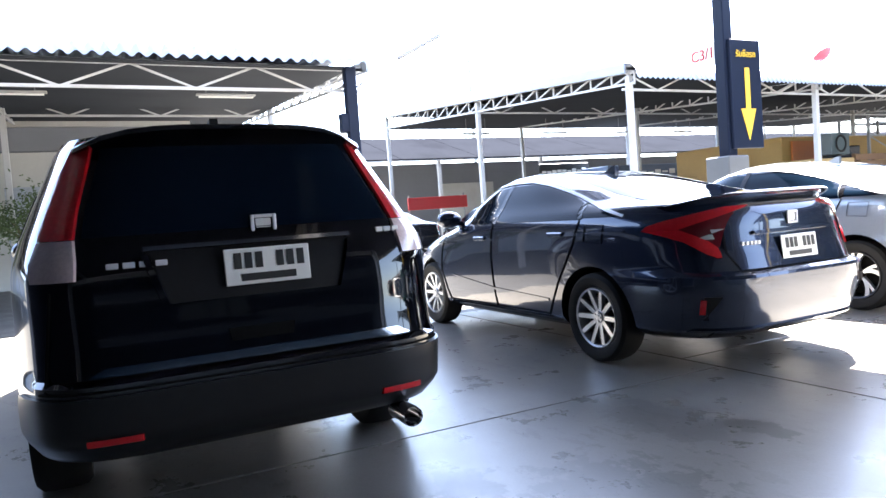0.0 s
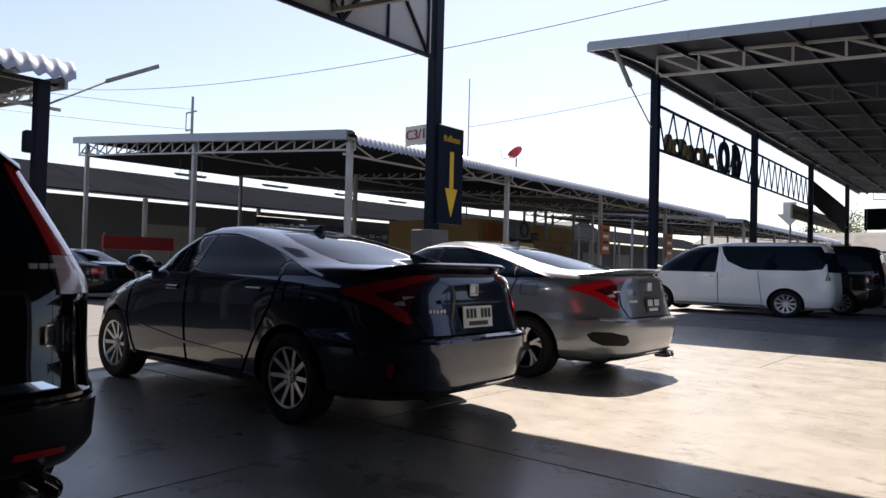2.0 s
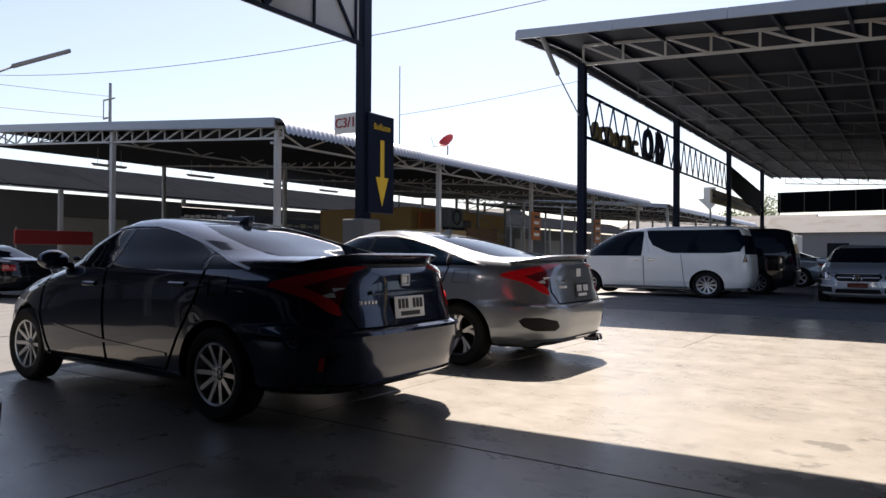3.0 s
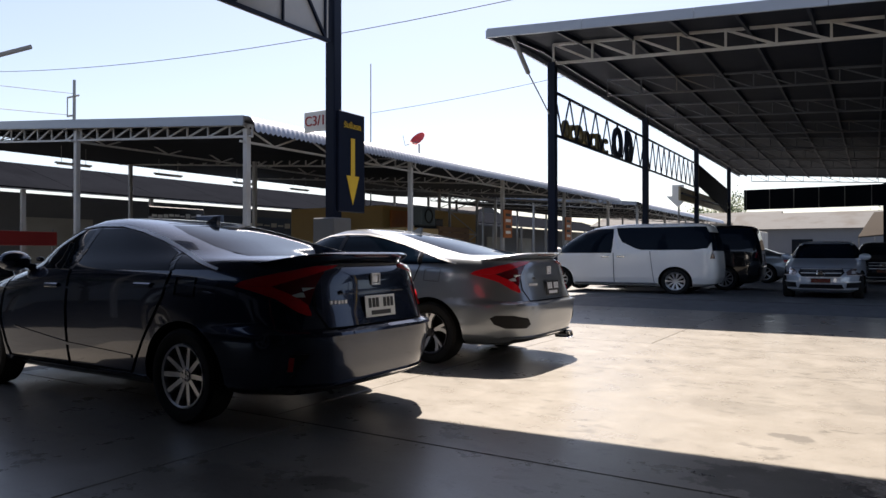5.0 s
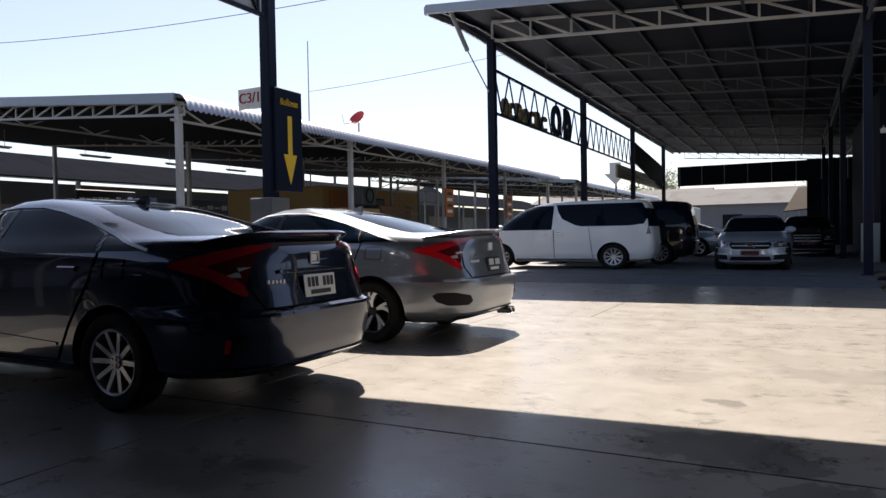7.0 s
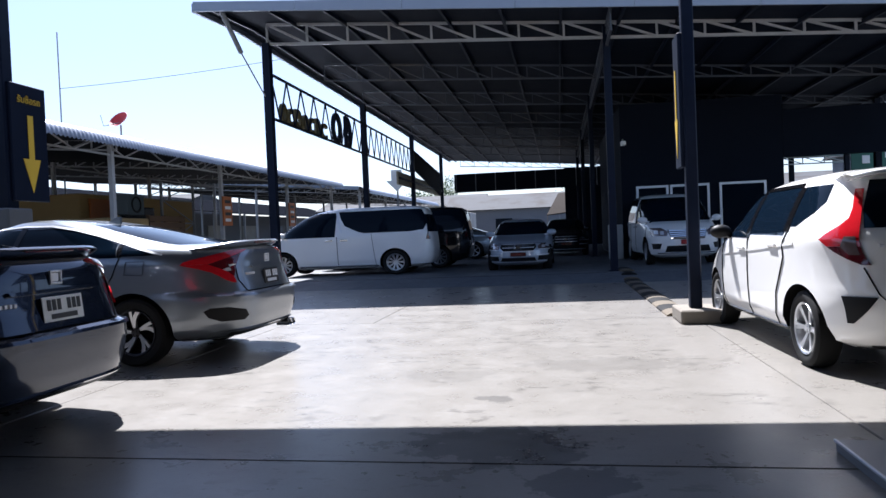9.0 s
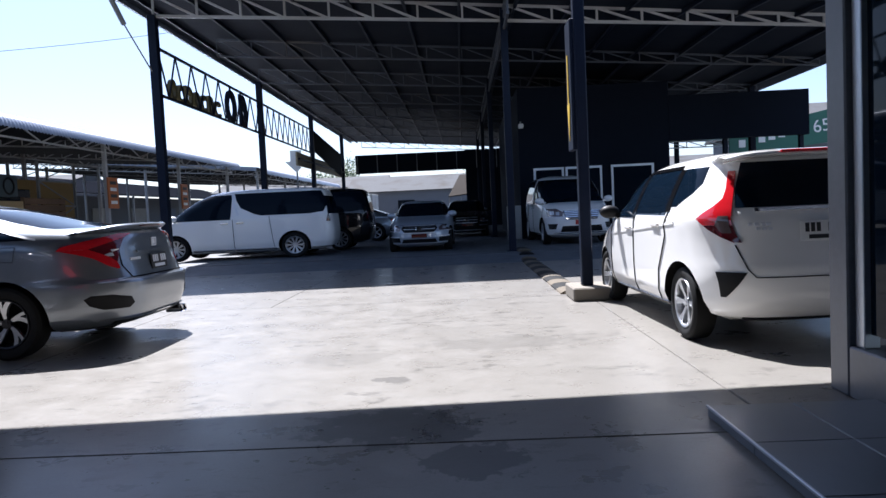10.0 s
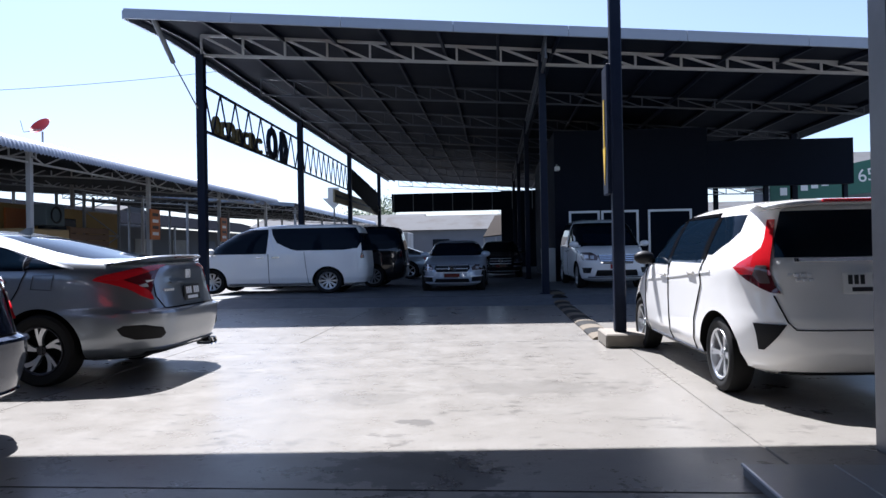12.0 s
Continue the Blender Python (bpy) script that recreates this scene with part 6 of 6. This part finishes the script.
# ---- beyond the far canopy ----
def warehouse(x0, x1, y0, y1, h, wall, roof, label):
    b = thing("warehouse", label, "building", "far buildings")
    bm = bmesh.new()
    box(bm, (x0, y0, -0.03), (x1, y1, h))
    part("wall", bm, wall, b)
    bm = bmesh.new()
    ym = (y0 + y1) / 2
    poly(bm, [(x0 - 0.4, y0 - 0.6, h), (x0 - 0.4, ym, h + 1.6), (x0 - 0.4, y1 + 0.6, h)], x1 - x0 + 0.8, (1, 0, 0))
    part("roof", bm, roof, b)
    for k in range(int((x1 - x0) / 3.5)):
        x = x0 + 1 + 3.5 * k
        bm = bmesh.new()
        box(bm, (x, y0 - 0.05, 0.9), (x + 1.6, y0 - 0.005, 2.4), 0.01)
        part("window", bm, TINT if k % 2 else GREY_WALL, b)


warehouse(-10.5, 9.0, 66, 74, 3.3, GREY_WALL, ROOF_OLD, "low grey shed with pale sheet roof in the distance")
warehouse(-30, -9.5, 84, 96, 4.6, WHITE_WALL, ROOF_OLD, "white warehouse with grey roof in the distance")
warehouse(6, 34, 70, 82, 4.4, GREY_WALL, ROOF_OLD, "grey warehouse with pale roof in the distance")
warehouse(-70, -36, 60, 72, 4.8, GREY_WALL, ROOF_OLD, "grey warehouse beyond the low canopy")
warehouse(16, 40, 34, 44, 4.6, GREY_WALL, ROOF_OLD, "grey shop block past the far canopy")
# brown tilted awning and white cabin behind the parked cars
aw = thing("stall_awning", "brown cloth awning tilted over a far stall", "awning")
bm = bmesh.new()
poly(bm, [(-0.9, 52, 2.2), (2.4, 52, 2.5), (2.4, 54.5, 4.0), (0.0, 54.5, 3.9)], 0.08, (0, 0, 1))
part("cloth", bm, mat("brown_cloth", (0.04, 0.034, 0.03), 0.9, spec=0.1), aw)
for x, y, z in ((-0.85, 52.05, 2.2), (2.35, 52.05, 2.5), (2.35, 54.4, 4.0), (0.05, 54.4, 3.9)):
    bm = bmesh.new()
    tube(bm, (x, y, -0.03), (x, y, z), 0.04)
    part("pole", bm, GREY_STEEL, aw)
bm = bmesh.new()
box(bm, (-9.2, 58, -0.02), (-7.4, 62, 2.9), 0.02)
tagged(part("white_cabin", bm, WHITE_WALL), "white portable cabin behind the parked cars", "cabin")
# the panel board and white arrow sign on the lane side
pb = thing("panel_board", "row of pale yellow panels on a girder beside the lane", "sign")
for k in range(5):
    bm = bmesh.new()
    box(bm, (-7.35, 31.0 + 2.4 * k, 3.55), (-7.25, 33.3 + 2.4 * k, 4.15), 0.01)
    part("panel", bm, mat("faded_yellow", (0.40, 0.33, 0.20), 0.6) if k == 0 else bpy.data.materials["faded_yellow"], pb)
bm = bmesh.new()
bar(bm, (-7.2, 31, 3.85), (-7.2, 43, 3.85), 0.08)
part("rail", bm, NAVY, pb)
wa = thing("arrow_sign", "large white down-pointing arrow sign on a pole", "sign")
bm = bmesh.new()
poly(bm, [(-9.3, 38, 4.9), (-8.7, 38, 4.9), (-8.7, 38, 4.3), (-8.4, 38, 4.3), (-9.0, 38, 3.7), (-9.6, 38, 4.3), (-9.3, 38, 4.3)], 0.12, (0, 1, 0))
part("arrow", bm, PLATE, wa)
bm = bmesh.new()
tube(bm, (-9.0, 38.2, -0.02), (-9.0, 38.2, 4.4), 0.05)
part("pole", bm, GREY_STEEL, wa)
# green banner past the canopy
gb = thing("roadside_banner", "dark green roadside banner with pale writing", "banner")
bm = bmesh.new()
poly(bm, [(11.6, 30, 2.9), (18, 30, 3.6), (18, 30, 5.2), (11.6, 30, 3.9)], 0.06, (0, 1, 0))
part("cloth", bm, GREEN_BANNER, gb)
for x in (12.0, 17.6):
    bm = bmesh.new()
    tube(bm, (x, 30.15, -0.02), (x, 30.15, 4.2), 0.05)
    part("pole", bm, GREY_STEEL, gb)
for k in range(7):
    bm = bmesh.new()
    x = 12.0 + 0.42 * k
    box(bm, (x, 29.985, 3.3 + 0.09 * k), (x + 0.28, 29.995, 3.62 + 0.1 * k))
    part("banner_bar", bm, PLATE, gb)
text_mesh("lettering", "65", 0.75, PLATE, gb, Matrix.Translation((15.5, 29.985, 4.05)) @ pose(0, 0, 0, 90, -8, 0), label="pale writing")
# pale shelter seen past the dark office
sh2 = thing("far_shelter", "pale sheet roof shelter on thin steel posts past the office", "canopy")
bm = bmesh.new()
poly(bm, [(9.0, 33.0, 3.98), (18.0, 33.0, 3.9), (18.0, 40.0, 4.4), (9.0, 40.0, 4.5)], 0.05, (0, 0, 1))
part("roof_sheet", bm, GALV, sh2)
bm = bmesh.new()
truss(bm, (9.0, 33.1, 3.96), (18.0, 33.1, 3.88), 0.3, 0.3, 10, 0.05, 0.035)
part("truss", bm, WHITE_STEEL, sh2)
for x in (9.4, 13.5, 17.6):
    bm = bmesh.new()
    box(bm, (x - 0.05, 33.05, -0.03), (x + 0.05, 33.15, 3.95), 0.01)
    part("post", bm, WHITE_STEEL, sh2)
# small camera on the office corner
sc = thing("security_camera", "small white security camera on the dark office corner", "camera")
bm = bmesh.new()
box(bm, (2.0, 22.75, 3.78), (2.16, 22.95, 3.92), 0.02)
part("housing", bm, PLATE, sc)
bm = bmesh.new()
bar(bm, (2.08, 22.9, 3.9), (2.08, 23.0, 4.0), 0.04)
part("bracket", bm, GREY_STEEL, sc)

# striped kerb hump beside the pole
hump = thing("kerb_hump", "worn rubber kerb hump in faded yellow and black blocks", "kerb")
FADED = mat("faded_kerb_yellow", (0.105, 0.085, 0.058), 0.9, spread=0.45, scale=14, bump=0.5)
for k in range(16):
    bm = bmesh.new()
    y = 9.2 + 0.5 * k
    z = 0.0 if y < 14.6 else min(0.15, (y - 15.0) * 0.15) if y > 15 else 0.0
    poly(bm, [(1.45 + 0.18 * math.cos(math.pi * q / 8), y, z - 0.02 + 0.075 * math.sin(math.pi * q / 8) ** 0.7) for q in range(9)], 0.485, (0, 1, 0))
    part("kerb_block", bm, FADED if k % 2 == 0 else RUBBER, hump)
# small parked cars in the distance
FAR_WHITE = paint("far_white_paint", (0.66, 0.66, 0.65), 0.0)
FAR_BLACK = paint("far_black_paint", (0.012, 0.012, 0.014), 0.3)
estate_saloon(pose(-13.6, 31.5, 0, 0, 0, 60), FAR_WHITE, "small white car parked across the lane")
estate_saloon(pose(-14.0, 35.5, 0, 0, 0, 70), FAR_BLACK, "small dark car parked across the lane")
estate_saloon(pose(-2.35, 27.6, 0.15, 0, 0, 178), SILVER_PAINT, "silver car parked behind the white people carrier")
estate_saloon(pose(-20.0, 9.2, 0, 0, 0, 195), FAR_BLACK, "black car parked under the low canopy")
estate_saloon(pose(-20.5, 13.2, 0, 0, 0, 185), FAR_BLACK, "black car parked under the low canopy by the posts")
estate_saloon(pose(0.2, 31.0, 0.15, 0, 0, -90), FAR_BLACK, "black car parked in the dark under the far canopy")
estate_saloon(pose(-5.2, 36.0, 0.15, 0, 0, -95), FAR_BLACK, "dark car parked deep under the far canopy")
